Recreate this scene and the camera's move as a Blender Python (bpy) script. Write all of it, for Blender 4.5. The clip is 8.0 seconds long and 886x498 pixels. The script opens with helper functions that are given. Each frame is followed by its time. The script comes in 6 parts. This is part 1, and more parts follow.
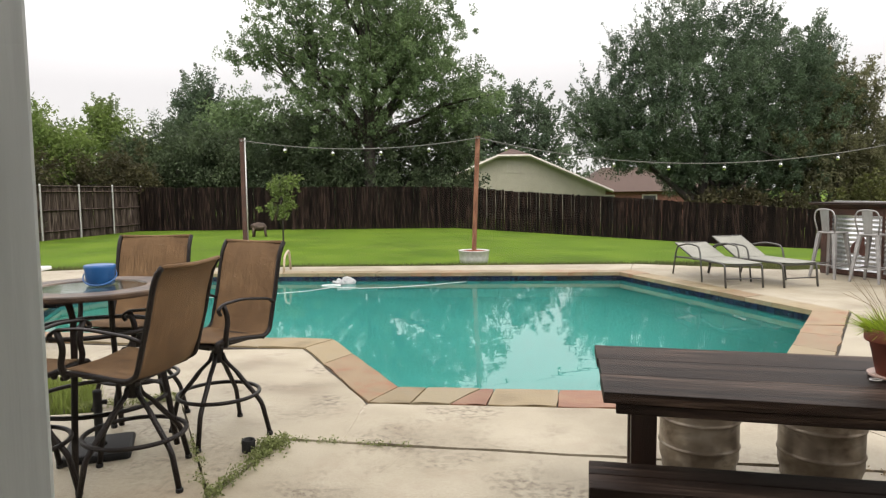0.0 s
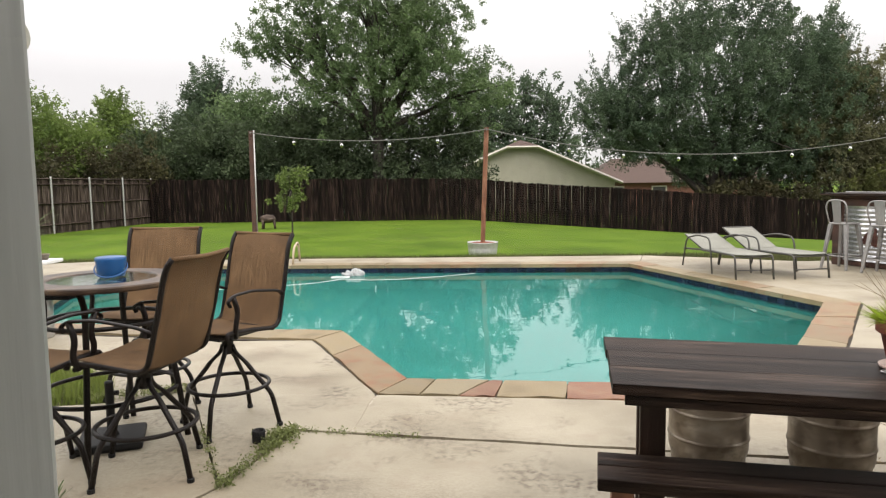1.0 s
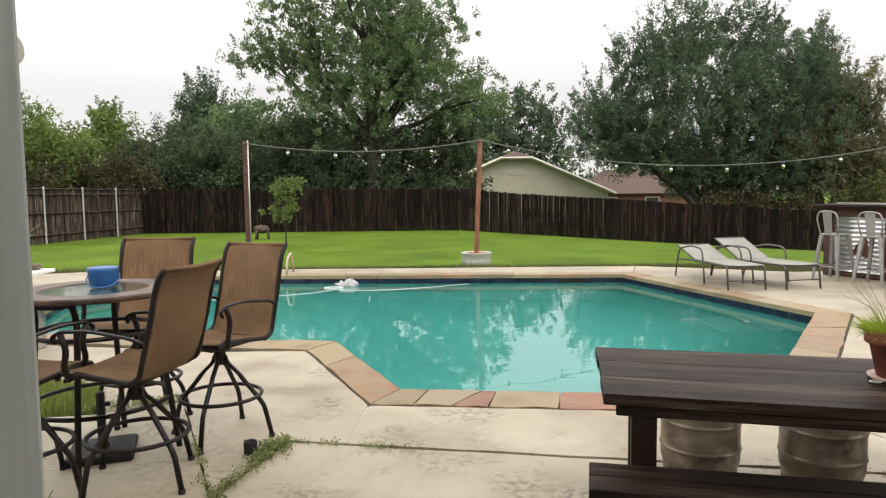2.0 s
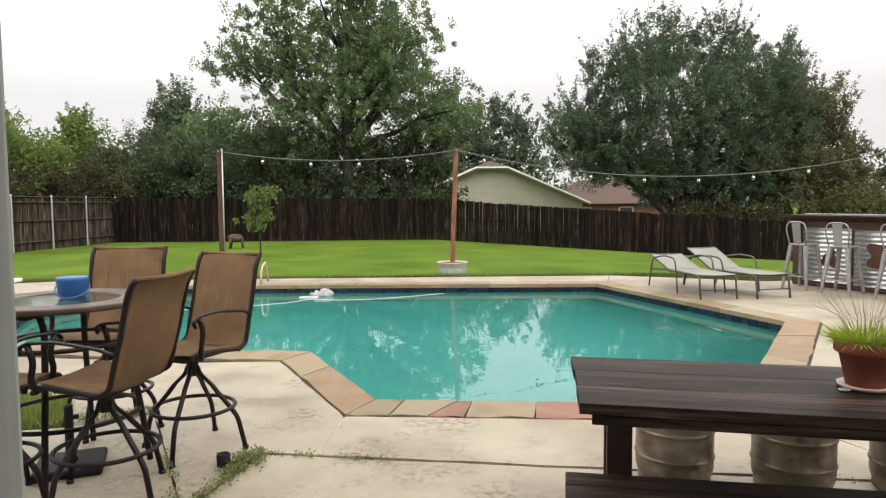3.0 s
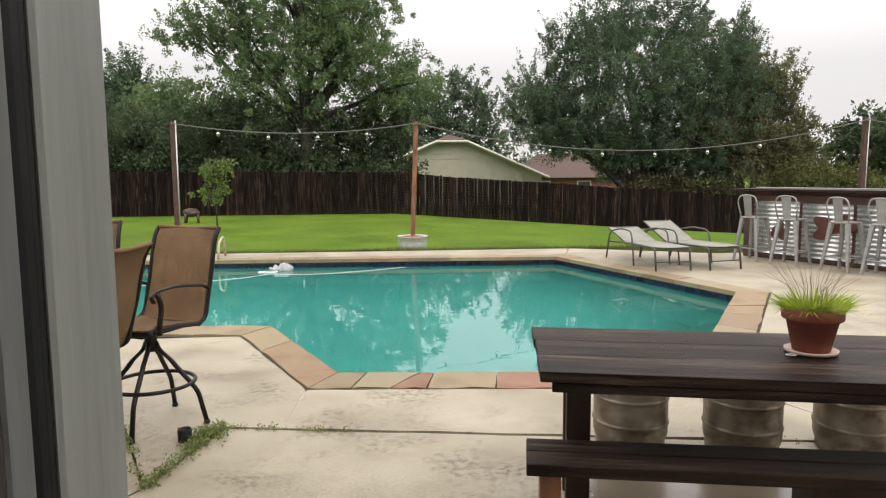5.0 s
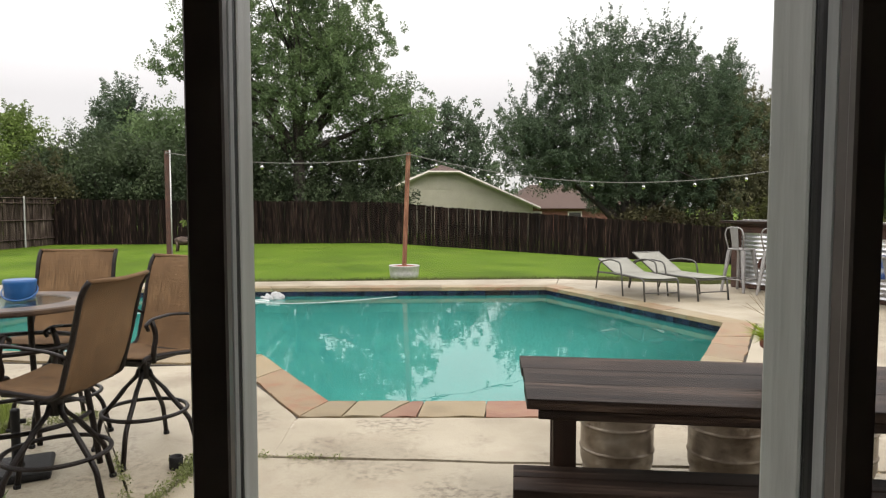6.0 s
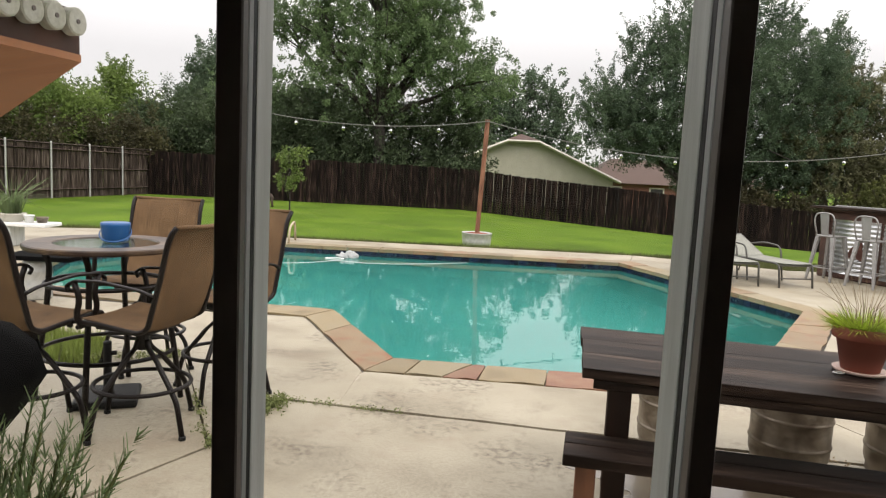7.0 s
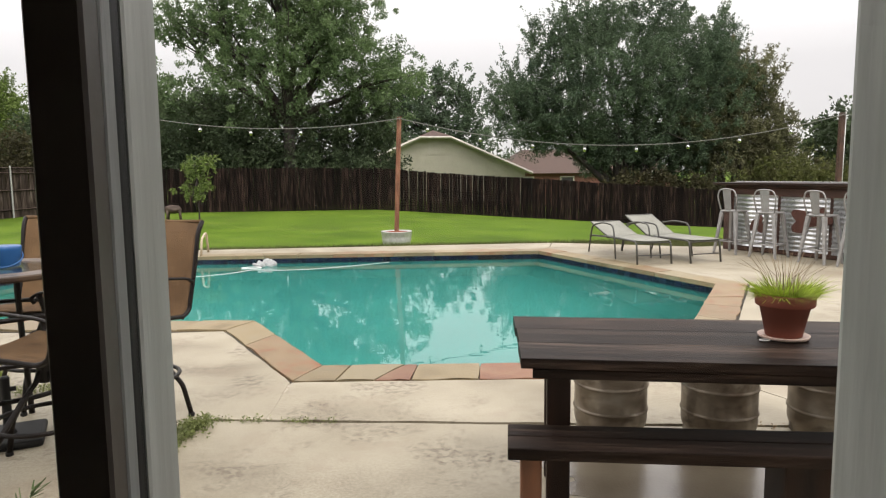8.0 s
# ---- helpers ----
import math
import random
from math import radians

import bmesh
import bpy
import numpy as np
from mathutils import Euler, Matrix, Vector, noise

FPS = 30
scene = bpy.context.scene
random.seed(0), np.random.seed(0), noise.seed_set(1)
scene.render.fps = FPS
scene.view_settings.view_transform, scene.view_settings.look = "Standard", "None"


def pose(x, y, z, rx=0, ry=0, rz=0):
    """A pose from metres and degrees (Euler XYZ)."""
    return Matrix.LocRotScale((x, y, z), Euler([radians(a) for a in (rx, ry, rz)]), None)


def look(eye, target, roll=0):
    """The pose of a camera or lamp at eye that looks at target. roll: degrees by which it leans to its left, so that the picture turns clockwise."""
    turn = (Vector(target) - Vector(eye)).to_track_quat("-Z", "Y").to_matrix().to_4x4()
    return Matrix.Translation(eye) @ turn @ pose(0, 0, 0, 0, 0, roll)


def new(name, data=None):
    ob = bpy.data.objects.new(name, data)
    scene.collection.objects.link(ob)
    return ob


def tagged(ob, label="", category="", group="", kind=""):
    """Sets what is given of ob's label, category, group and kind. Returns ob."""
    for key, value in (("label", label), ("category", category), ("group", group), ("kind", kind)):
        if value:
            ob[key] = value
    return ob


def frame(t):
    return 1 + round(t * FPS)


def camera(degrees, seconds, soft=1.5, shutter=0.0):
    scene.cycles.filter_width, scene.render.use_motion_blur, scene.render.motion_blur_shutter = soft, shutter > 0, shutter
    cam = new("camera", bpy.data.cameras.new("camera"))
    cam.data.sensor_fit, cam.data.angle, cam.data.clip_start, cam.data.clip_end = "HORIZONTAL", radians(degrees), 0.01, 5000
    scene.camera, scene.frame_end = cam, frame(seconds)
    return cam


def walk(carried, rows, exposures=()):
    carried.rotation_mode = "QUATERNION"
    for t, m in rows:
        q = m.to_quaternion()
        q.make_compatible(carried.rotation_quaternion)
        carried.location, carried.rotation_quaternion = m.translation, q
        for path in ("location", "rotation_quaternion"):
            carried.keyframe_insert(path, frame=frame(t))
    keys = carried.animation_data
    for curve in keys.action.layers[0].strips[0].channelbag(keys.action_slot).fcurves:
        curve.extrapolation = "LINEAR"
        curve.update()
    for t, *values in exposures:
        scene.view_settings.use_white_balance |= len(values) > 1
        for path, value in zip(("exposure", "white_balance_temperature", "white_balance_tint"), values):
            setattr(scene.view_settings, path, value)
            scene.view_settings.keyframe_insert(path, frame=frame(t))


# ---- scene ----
LENS = 66.0
PATH = [
    (0, (-0.0021, -0.0104, 1.5142), (-0.0034, 1.9822, 1.3420), -0.60),
    (0.5, (-0.0040, -0.0076, 1.5113), (-0.0083, 1.9841, 1.3295), -0.66),
    (1, (-0.0013, -0.0098, 1.5135), (-0.0286, 1.9804, 1.3177), -0.75),
    (2.5, (0.0086, -0.0262, 1.5160), (0.0338, 1.9683, 1.3698), -0.55),
    (3, (0.0030, -0.0195, 1.5169), (0.0648, 1.9748, 1.3781), -0.44),
    (3.5, (0.0048, -0.0149, 1.5170), (0.0420, 1.9797, 1.3750), -0.64),
    (4, (0.0081, -0.0158, 1.5143), (0.0623, 1.9739, 1.3190), -0.51),
    (4.5, (0.0053, -0.0197, 1.5170), (0.0979, 1.9675, 1.3105), -0.42),
    (4.8, (-0.0001, -0.0288, 1.5174), (0.1342, 1.9553, 1.3044), -0.39),
    (5, (-0.0088, -0.0336, 1.5107), (0.1692, 1.9468, 1.2956), -0.39),
    (5.2, (-0.0199, -0.0433, 1.5097), (0.2143, 1.9315, 1.2965), -0.36),
    (6.3, (0.0009, -0.1598, 1.5261), (0.1540, 1.8313, 1.4154), 0.81),
    (6.5, (0.0227, -0.1733, 1.5093), (0.1140, 1.8207, 1.3836), 1.54),
    (6.9, (0.0300, -0.1932, 1.5053), (0.0271, 1.7956, 1.2943), 2.68),
    (7, (0.0216, -0.1899, 1.5121), (0.0097, 1.7971, 1.2851), 2.86),
    (7.2, (0.0142, -0.1711, 1.5131), (-0.0197, 1.8139, 1.2712), 2.81),
    (7.5, (-0.0025, -0.1242, 1.5104), (-0.0407, 1.8615, 1.2751), 0.18),
    (7.7, (-0.0080, -0.0970, 1.4980), (-0.0246, 1.8896, 1.2677), -0.89),
    (8, (-0.0042, -0.0823, 1.4896), (0.2193, 1.8922, 1.2633), -0.57),
]
cam = camera(LENS, 8.0, soft=1.15)
walk(cam, [(t, look(eye, target, roll)) for t, eye, target, roll in PATH], exposures=[(0.0, -0.02, 6650, 15), (3.5, -0.02, 6650, 15), (4.8, -0.07, 6650, 15), (8.0, -0.06, 6650, 15)])

# ---- light: a bright overcast sky and a weak, wide sun ----
world = bpy.data.worlds.new("overcast")
scene.world = world
world.use_nodes = True
wn, wl = world.node_tree.nodes, world.node_tree.links
wn.clear()
SUN_UP, SUN_ROUND = radians(52), radians(150)
w_out, w_bg = wn.new("ShaderNodeOutputWorld"), wn.new("ShaderNodeBackground")
w_sky = wn.new("ShaderNodeTexSky")
w_sky.sky_type, w_sky.sun_disc, w_sky.sun_elevation, w_sky.sun_rotation = "NISHITA", False, SUN_UP, SUN_ROUND
w_grey = wn.new("ShaderNodeHueSaturation")
w_grey.inputs["Saturation"].default_value = 0.25
w_coord, w_sep = wn.new("ShaderNodeTexCoord"), wn.new("ShaderNodeSeparateXYZ")
w_ramp = wn.new("ShaderNodeValToRGB")
w_ramp.color_ramp.interpolation = "LINEAR"
w_ramp.color_ramp.elements[0].position, w_ramp.color_ramp.elements[0].color = 0.0, (0.86, 0.86, 0.855, 1)
w_low = w_ramp.color_ramp.elements.new(0.14)
w_low.color = (0.91, 0.91, 0.905, 1)
w_mid = w_ramp.color_ramp.elements.new(0.30)
w_mid.color = (1.6, 1.6, 1.585, 1)
w_high = w_ramp.color_ramp.elements.new(0.46)
w_high.color = (3.1, 3.08, 3.03, 1)
w_ramp.color_ramp.elements[4].position, w_ramp.color_ramp.elements[4].color = 0.9, (1.9, 1.88, 1.85, 1)
w_cloud = wn.new("ShaderNodeTexNoise")
w_cloud.inputs["Scale"].default_value, w_cloud.inputs["Detail"].default_value = 2.2, 4
w_cmap = wn.new("ShaderNodeMapRange")
w_cmap.inputs["To Min"].default_value, w_cmap.inputs["To Max"].default_value = 0.9, 1.1
w_mul = wn.new("ShaderNodeMix")
w_mul.data_type, w_mul.blend_type, w_mul.inputs[0].default_value = "RGBA", "MULTIPLY", 1.0
w_mix = wn.new("ShaderNodeMix")
w_mix.data_type, w_mix.inputs[0].default_value = "RGBA", 0.985
SKY_STRENGTH = 1.0
w_bg.inputs["Strength"].default_value = SKY_STRENGTH
wl.new(w_sky.outputs[0], w_grey.inputs["Color"])
wl.new(w_coord.outputs["Generated"], w_sep.inputs[0])
wl.new(w_coord.outputs["Generated"], w_cloud.inputs["Vector"])
wl.new(w_sep.outputs["Z"], w_ramp.inputs[0])
wl.new(w_cloud.outputs[0], w_cmap.inputs["Value"])
wl.new(w_ramp.outputs[0], w_mul.inputs[6])
wl.new(w_cmap.outputs[0], w_mul.inputs[7])
wl.new(w_grey.outputs[0], w_mix.inputs[6])
wl.new(w_mul.outputs[2], w_mix.inputs[7])
wl.new(w_mix.outputs[2], w_bg.inputs["Color"])
wl.new(w_bg.outputs[0], w_out.inputs[0])

sun_data = bpy.data.lights.new("sun", "SUN")
sun_data.energy, sun_data.angle, sun_data.color = 1.1, radians(25), (1.0, 0.95, 0.88)
sun = new("sun", sun_data)
sun.matrix_world = look((6, -6, 14), (0, 4, 0))

# ---- materials ----
def material(name, colours, scale=8.0, rough=0.7, metal=0.0, bump=0.15, fine=60.0, coords="Object", stretch=(1, 1, 1), spread=0.0, detail=5, bump_far=0.004, leafy=0.0, contrast=1.0, stain=None, spec=0.5, grain=0.22):
    """A surface with two scales of variation: a coloured coarse one and a fine grain in relief and gloss."""
    m = bpy.data.materials.new(name)
    m.use_nodes = True
    n, l = m.node_tree.nodes, m.node_tree.links
    b = n["Principled BSDF"]
    tc, mp = n.new("ShaderNodeTexCoord"), n.new("ShaderNodeMapping")
    mp.inputs["Scale"].default_value = stretch
    l.new(tc.outputs[coords], mp.inputs[0])
    if spread:
        oi, far = n.new("ShaderNodeObjectInfo"), n.new("ShaderNodeMath")
        far.operation = "MULTIPLY"
        far.inputs[1].default_value = 57.0
        l.new(oi.outputs["Random"], far.inputs[0])
        l.new(far.outputs[0], mp.inputs["Location"])
    big, small = n.new("ShaderNodeTexNoise"), n.new("ShaderNodeTexNoise")
    big.inputs["Scale"].default_value, big.inputs["Detail"].default_value = scale, detail
    small.inputs["Scale"].default_value, small.inputs["Detail"].default_value = fine, 4
    l.new(mp.outputs[0], big.inputs["Vector"])
    l.new(mp.outputs[0], small.inputs["Vector"])
    ramp = n.new("ShaderNodeValToRGB")
    e = ramp.color_ramp.elements
    k = len(colours)
    lo, hi = 0.5 - 0.22 / contrast, 0.5 + 0.22 / contrast
    e[0].position, e[0].color = lo, (*colours[0], 1)
    e[1].position, e[1].color = hi, (*colours[-1], 1)
    for j in range(1, k - 1):
        x = e.new(lo + (hi - lo) * j / (k - 1))
        x.color = (*colours[j], 1)
    l.new(big.outputs[0], ramp.inputs[0])
    hsv = n.new("ShaderNodeHueSaturation")
    l.new(ramp.outputs[0], hsv.inputs["Color"])
    val = n.new("ShaderNodeMapRange")
    val.inputs["To Min"].default_value, val.inputs["To Max"].default_value = 1 - grain, 1 + grain
    l.new(small.outputs[0], val.inputs["Value"])
    if spread:
        info, rnd, mul = n.new("ShaderNodeObjectInfo"), n.new("ShaderNodeMapRange"), n.new("ShaderNodeMath")
        rnd.inputs["To Min"].default_value, rnd.inputs["To Max"].default_value = 1 - spread, 1 + spread
        mul.operation = "MULTIPLY"
        l.new(info.outputs["Random"], rnd.inputs["Value"])
        l.new(rnd.outputs[0], mul.inputs[0])
        l.new(val.outputs[0], mul.inputs[1])
        l.new(mul.outputs[0], hsv.inputs["Value"])
    elif leafy:
        geo, rnd, mul = n.new("ShaderNodeNewGeometry"), n.new("ShaderNodeMapRange"), n.new("ShaderNodeMath")
        rnd.inputs["To Min"].default_value, rnd.inputs["To Max"].default_value = 1 - leafy, 1 + leafy
        mul.operation = "MULTIPLY"
        l.new(geo.outputs["Random Per Island"], rnd.inputs["Value"])
        l.new(rnd.outputs[0], mul.inputs[0])
        l.new(val.outputs[0], mul.inputs[1])
        l.new(mul.outputs[0], hsv.inputs["Value"])
    else:
        l.new(val.outputs[0], hsv.inputs["Value"])
    colour = hsv.outputs[0]
    if stain:
        st, sr, sm = n.new("ShaderNodeTexNoise"), n.new("ShaderNodeMapRange"), n.new("ShaderNodeMix")
        st.inputs["Scale"].default_value, st.inputs["Detail"].default_value, st.inputs["Roughness"].default_value = stain[0], 9, 0.68
        sr.inputs["From Min"].default_value, sr.inputs["From Max"].default_value = stain[1], stain[1] + 0.14
        sr.inputs["To Max"].default_value = stain[2]
        sm.data_type = "RGBA"
        sm.inputs[7].default_value = (*stain[3], 1)
        l.new(mp.outputs[0], st.inputs["Vector"])
        l.new(st.outputs[0], sr.inputs["Value"])
        l.new(sr.outputs[0], sm.inputs[0])
        l.new(colour, sm.inputs[6])
        colour = sm.outputs[2]
    l.new(colour, b.inputs["Base Color"])
    b.inputs["Metallic"].default_value = metal
    b.inputs["Specular IOR Level"].default_value = spec
    rr = n.new("ShaderNodeMapRange")
    rr.inputs["To Min"].default_value, rr.inputs["To Max"].default_value = max(rough - 0.12, 0.03), min(rough + 0.12, 1)
    l.new(small.outputs[0], rr.inputs["Value"])
    l.new(rr.outputs[0], b.inputs["Roughness"])
    if bump:
        bp = n.new("ShaderNodeBump")
        bp.inputs["Strength"].default_value, bp.inputs["Distance"].default_value = bump, bump_far
        l.new(small.outputs[0], bp.inputs["Height"])
        l.new(bp.outputs[0], b.inputs["Normal"])
    return m


def leaf_material(name, dark, light, spread=0.35):
    m = material(name, [dark, light], scale=0.6, rough=0.65, spec=0.28, bump=0, fine=3.0, coords="Object", leafy=spread)
    n, l = m.node_tree.nodes, m.node_tree.links
    b, out = n["Principled BSDF"], n["Material Output"]
    tr, mix = n.new("ShaderNodeBsdfTranslucent"), n.new("ShaderNodeMixShader")
    mix.inputs[0].default_value = 0.38
    l.new(b.inputs["Base Color"].links[0].from_socket, tr.inputs["Color"])
    l.new(b.outputs[0], mix.inputs[1])
    l.new(tr.outputs[0], mix.inputs[2])
    l.new(mix.outputs[0], out.inputs["Surface"])
    return m


def speckle(m, coarse, fine, level, amount, colour, stretch=(1, 1, 1)):
    """Fine dirt gathered in loose patches over a surface."""
    n, l = m.node_tree.nodes, m.node_tree.links
    b = n["Principled BSDF"]
    tc, mp, mul, mix = n.new("ShaderNodeTexCoord"), n.new("ShaderNodeMapping"), n.new("ShaderNodeMath"), n.new("ShaderNodeMix")
    mp.inputs["Scale"].default_value = stretch
    l.new(tc.outputs["Object"], mp.inputs[0])
    mul.operation = "MULTIPLY"
    for k, (sc, lo, wide, hi) in enumerate(((coarse, level, 0.16, amount), (fine, 0.46, 0.14, 1.0))):
        no, r = n.new("ShaderNodeTexNoise"), n.new("ShaderNodeMapRange")
        no.inputs["Scale"].default_value, no.inputs["Detail"].default_value, no.inputs["Roughness"].default_value = sc, 6, 0.62
        r.inputs["From Min"].default_value, r.inputs["From Max"].default_value, r.inputs["To Max"].default_value = lo, lo + wide, hi
        l.new(mp.outputs[0], no.inputs["Vector"])
        l.new(no.outputs[0], r.inputs["Value"])
        l.new(r.outputs[0], mul.inputs[k])
    mix.data_type = "RGBA"
    mix.inputs[7].default_value = (*colour, 1)
    l.new(mul.outputs[0], mix.inputs[0])
    l.new(b.inputs["Base Color"].links[0].from_socket, mix.inputs[6])
    l.new(mix.outputs[2], b.inputs["Base Color"])
    return m


M_CONCRETE = material("concrete", [(0.215, 0.182, 0.125), (0.325, 0.285, 0.205), (0.395, 0.352, 0.265)], scale=1.4, rough=0.6, bump=0.35, fine=60, detail=8, bump_far=0.005, grain=0.22, stain=(1.1, 0.53, 0.5, (0.225, 0.165, 0.11)))
speckle(M_CONCRETE, 1.7, 22, 0.48, 0.9, (0.11, 0.085, 0.055))
speckle(M_CONCRETE, 0.6, 60, 0.42, 0.2, (0.55, 0.50, 0.40))
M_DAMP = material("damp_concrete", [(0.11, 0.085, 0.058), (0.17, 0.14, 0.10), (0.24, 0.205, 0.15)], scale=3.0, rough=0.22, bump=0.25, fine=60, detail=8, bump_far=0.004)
M_FILLER = material("pale_crack_filler", [(0.30, 0.25, 0.19), (0.52, 0.47, 0.39)], scale=30, rough=0.9, fine=60, bump=0.4)
M_JOINT = material("joint_soil", [(0.03, 0.025, 0.018), (0.07, 0.055, 0.04)], scale=20, rough=0.95)
M_STONE_TAN = material("flagstone_tan", [(0.16, 0.118, 0.058), (0.235, 0.18, 0.096), (0.225, 0.178, 0.105)], scale=4, rough=0.55, spread=0.18, fine=40, bump=0.5, bump_far=0.008)
M_STONE_RED = material("flagstone_red", [(0.15, 0.06, 0.032), (0.21, 0.098, 0.052), (0.25, 0.155, 0.088)], scale=5, rough=0.55, spread=0.15, fine=40, bump=0.5, bump_far=0.008)
M_STONE_MIX = material("flagstone_mixed", [(0.165, 0.11, 0.056), (0.245, 0.17, 0.092), (0.22, 0.158, 0.086)], scale=4, rough=0.55, spread=0.1, fine=40, bump=0.5, bump_far=0.008, stain=(4.5, 0.50, 0.85, (0.235, 0.09, 0.038)))
M_LAWN = material("lawn_grass", [(0.062, 0.115, 0.011), (0.094, 0.163, 0.015), (0.126, 0.198, 0.02)], scale=0.5, spec=0.08, rough=0.95, bump=0.9, fine=18, bump_far=0.06, detail=9)
speckle(M_LAWN, 0.35, 7, 0.47, 0.6, (0.05, 0.072, 0.016))
speckle(M_LAWN, 0.8, 11, 0.52, 0.35, (0.20, 0.215, 0.045))
M_GRASS = leaf_material("grass_blades", (0.11, 0.155, 0.03), (0.22, 0.27, 0.06))
M_TILE = material("pool_tile", [(0.005, 0.008, 0.02), (0.011, 0.017, 0.045)], scale=9, rough=0.2, spread=0.35, fine=30, bump=0.05)
M_PLASTER = material("pool_plaster", [(0.04, 0.265, 0.24), (0.06, 0.33, 0.295)], scale=0.7, rough=0.7, fine=20)
M_FENCE = material("dark_fence_wood", [(0.004, 0.0028, 0.0023), (0.007, 0.0042, 0.0034), (0.040, 0.025, 0.020)], scale=6, spec=0.1, rough=0.9, stretch=(3.5, 3.5, 0.28), contrast=1.15, spread=0.55, fine=40, bump=0.5)
M_FENCE_GREY = material("weathered_fence_wood", [(0.014, 0.010, 0.008), (0.042, 0.030, 0.024), (0.15, 0.118, 0.10)], scale=6, spec=0.1, rough=0.95, stretch=(3.5, 3.5, 0.3), contrast=1.2, spread=0.4, fine=40, bump=0.5)
M_GALV = material("galvanised_steel", [(0.42, 0.42, 0.41), (0.58, 0.58, 0.56)], scale=14, rough=0.45, metal=0.6, fine=70, bump=0.1)
M_POST = material("stained_post_wood", [(0.10, 0.036, 0.018), (0.19, 0.075, 0.036), (0.27, 0.125, 0.07)], scale=7, rough=0.7, stretch=(3, 3, 0.5), fine=50, bump=0.4, contrast=1.3, stain=(5.0, 0.56, 0.8, (0.045, 0.02, 0.012)))
M_TABLE = material("dark_table_wood", [(0.007, 0.0045, 0.0036), (0.015, 0.0092, 0.007), (0.038, 0.024, 0.018)], scale=5, spec=0.09, rough=0.48, contrast=0.9, stretch=(0.35, 4, 4), fine=42, bump=0.7, spread=0.2, detail=10, grain=0.35)
speckle(M_TABLE, 1.3, 11, 0.46, 0.9, (0.13, 0.088, 0.066), (0.22, 5, 5))
speckle(M_TABLE, 0.9, 7, 0.48, 0.9, (0.003, 0.002, 0.0016), (0.25, 5, 5))
M_TABLE_LEG = material("dark_leg_wood", [(0.012, 0.007, 0.0055), (0.04, 0.02, 0.013)], scale=6, spec=0.25, rough=0.55, stretch=(3, 3, 0.3), fine=40, bump=0.3)
M_LEG_RED = material("raw_leg_wood", [(0.13, 0.05, 0.025), (0.24, 0.10, 0.05)], scale=6, rough=0.6, stretch=(3, 3, 0.3), fine=40, bump=0.3)
M_KEG = material("old_keg_steel", [(0.085, 0.062, 0.042), (0.20, 0.165, 0.125), (0.36, 0.325, 0.27)], scale=5, rough=0.36, metal=0.55, contrast=0.95, fine=45, bump=0.2, stretch=(1.2, 1.2, 1.6), detail=9, stain=(7.0, 0.50, 0.75, (0.06, 0.038, 0.022)))
M_BRONZE = material("bronze_chair_frame", [(0.006, 0.0045, 0.004), (0.014, 0.010, 0.0085)], scale=20, spec=0.2, rough=0.4, fine=120, bump=0.1)
M_LOUNGE_FRAME = material("lounger_frame", [(0.045, 0.043, 0.037), (0.075, 0.072, 0.062)], scale=20, rough=0.45, fine=80, bump=0.05)
M_CORD = material("weathered_cord", [(0.10, 0.10, 0.09), (0.17, 0.17, 0.15)], scale=30, rough=0.6, bump=0)
M_LOUNGE_FAB = material("lounger_sling", [(0.21, 0.21, 0.18), (0.275, 0.275, 0.235)], scale=4, rough=0.85, fine=150, bump=0.3)
M_STOOL = material("grey_stool_steel", [(0.24, 0.235, 0.225), (0.34, 0.33, 0.32)], scale=9, rough=0.42, metal=0.3, fine=60, bump=0.1, spread=0.08)
M_BARWOOD = material("bar_wood", [(0.03, 0.014, 0.009), (0.09, 0.04, 0.025)], scale=6, rough=0.7, stretch=(0.6, 2, 2), fine=40, bump=0.3, spread=0.25)
M_CORR = material("corrugated_steel", [(0.45, 0.46, 0.47), (0.72, 0.73, 0.74)], scale=4, rough=0.3, metal=0.85, fine=40, bump=0.1)
M_TERRA = material("terracotta", [(0.19, 0.047, 0.027), (0.26, 0.072, 0.042)], scale=6, rough=0.7, fine=60, bump=0.15)
M_SAUCER = material("pale_terracotta", [(0.42, 0.27, 0.21), (0.62, 0.50, 0.44)], scale=6, rough=0.6, fine=60, bump=0.15)
M_WHITE = material("white_paint", [(0.68, 0.68, 0.66), (0.8, 0.8, 0.78)], scale=6, rough=0.5, fine=50, bump=0.08)
M_SILL = material("pale_window_paint", [(0.38, 0.40, 0.385), (0.52, 0.54, 0.525), (0.58, 0.60, 0.58)], stretch=(4, 4, 0.5), scale=8, rough=0.55, fine=60, bump=0.1)
M_SASH = material("dark_window_paint", [(0.15, 0.125, 0.108), (0.21, 0.178, 0.15)], scale=12, rough=0.5, fine=60, bump=0.1)
M_BAG = material("wet_white_cloth", [(0.24, 0.25, 0.25), (0.42, 0.43, 0.42)], scale=14, rough=0.7, fine=50, bump=0.3)
M_BUCKET = material("blue_plastic", [(0.008, 0.07, 0.22), (0.014, 0.10, 0.28)], scale=8, rough=0.35, fine=40, bump=0.05)
M_RUBBER = material("black_rubber", [(0.006, 0.006, 0.006), (0.014, 0.014, 0.014)], scale=10, spec=0.25, rough=0.6, fine=60, bump=0.1)
M_COVER = material("black_vinyl_cover", [(0.002, 0.002, 0.002), (0.004, 0.0038, 0.0038)], scale=6, spec=0.04, rough=0.85, fine=25, bump=0.4, bump_far=0.01)
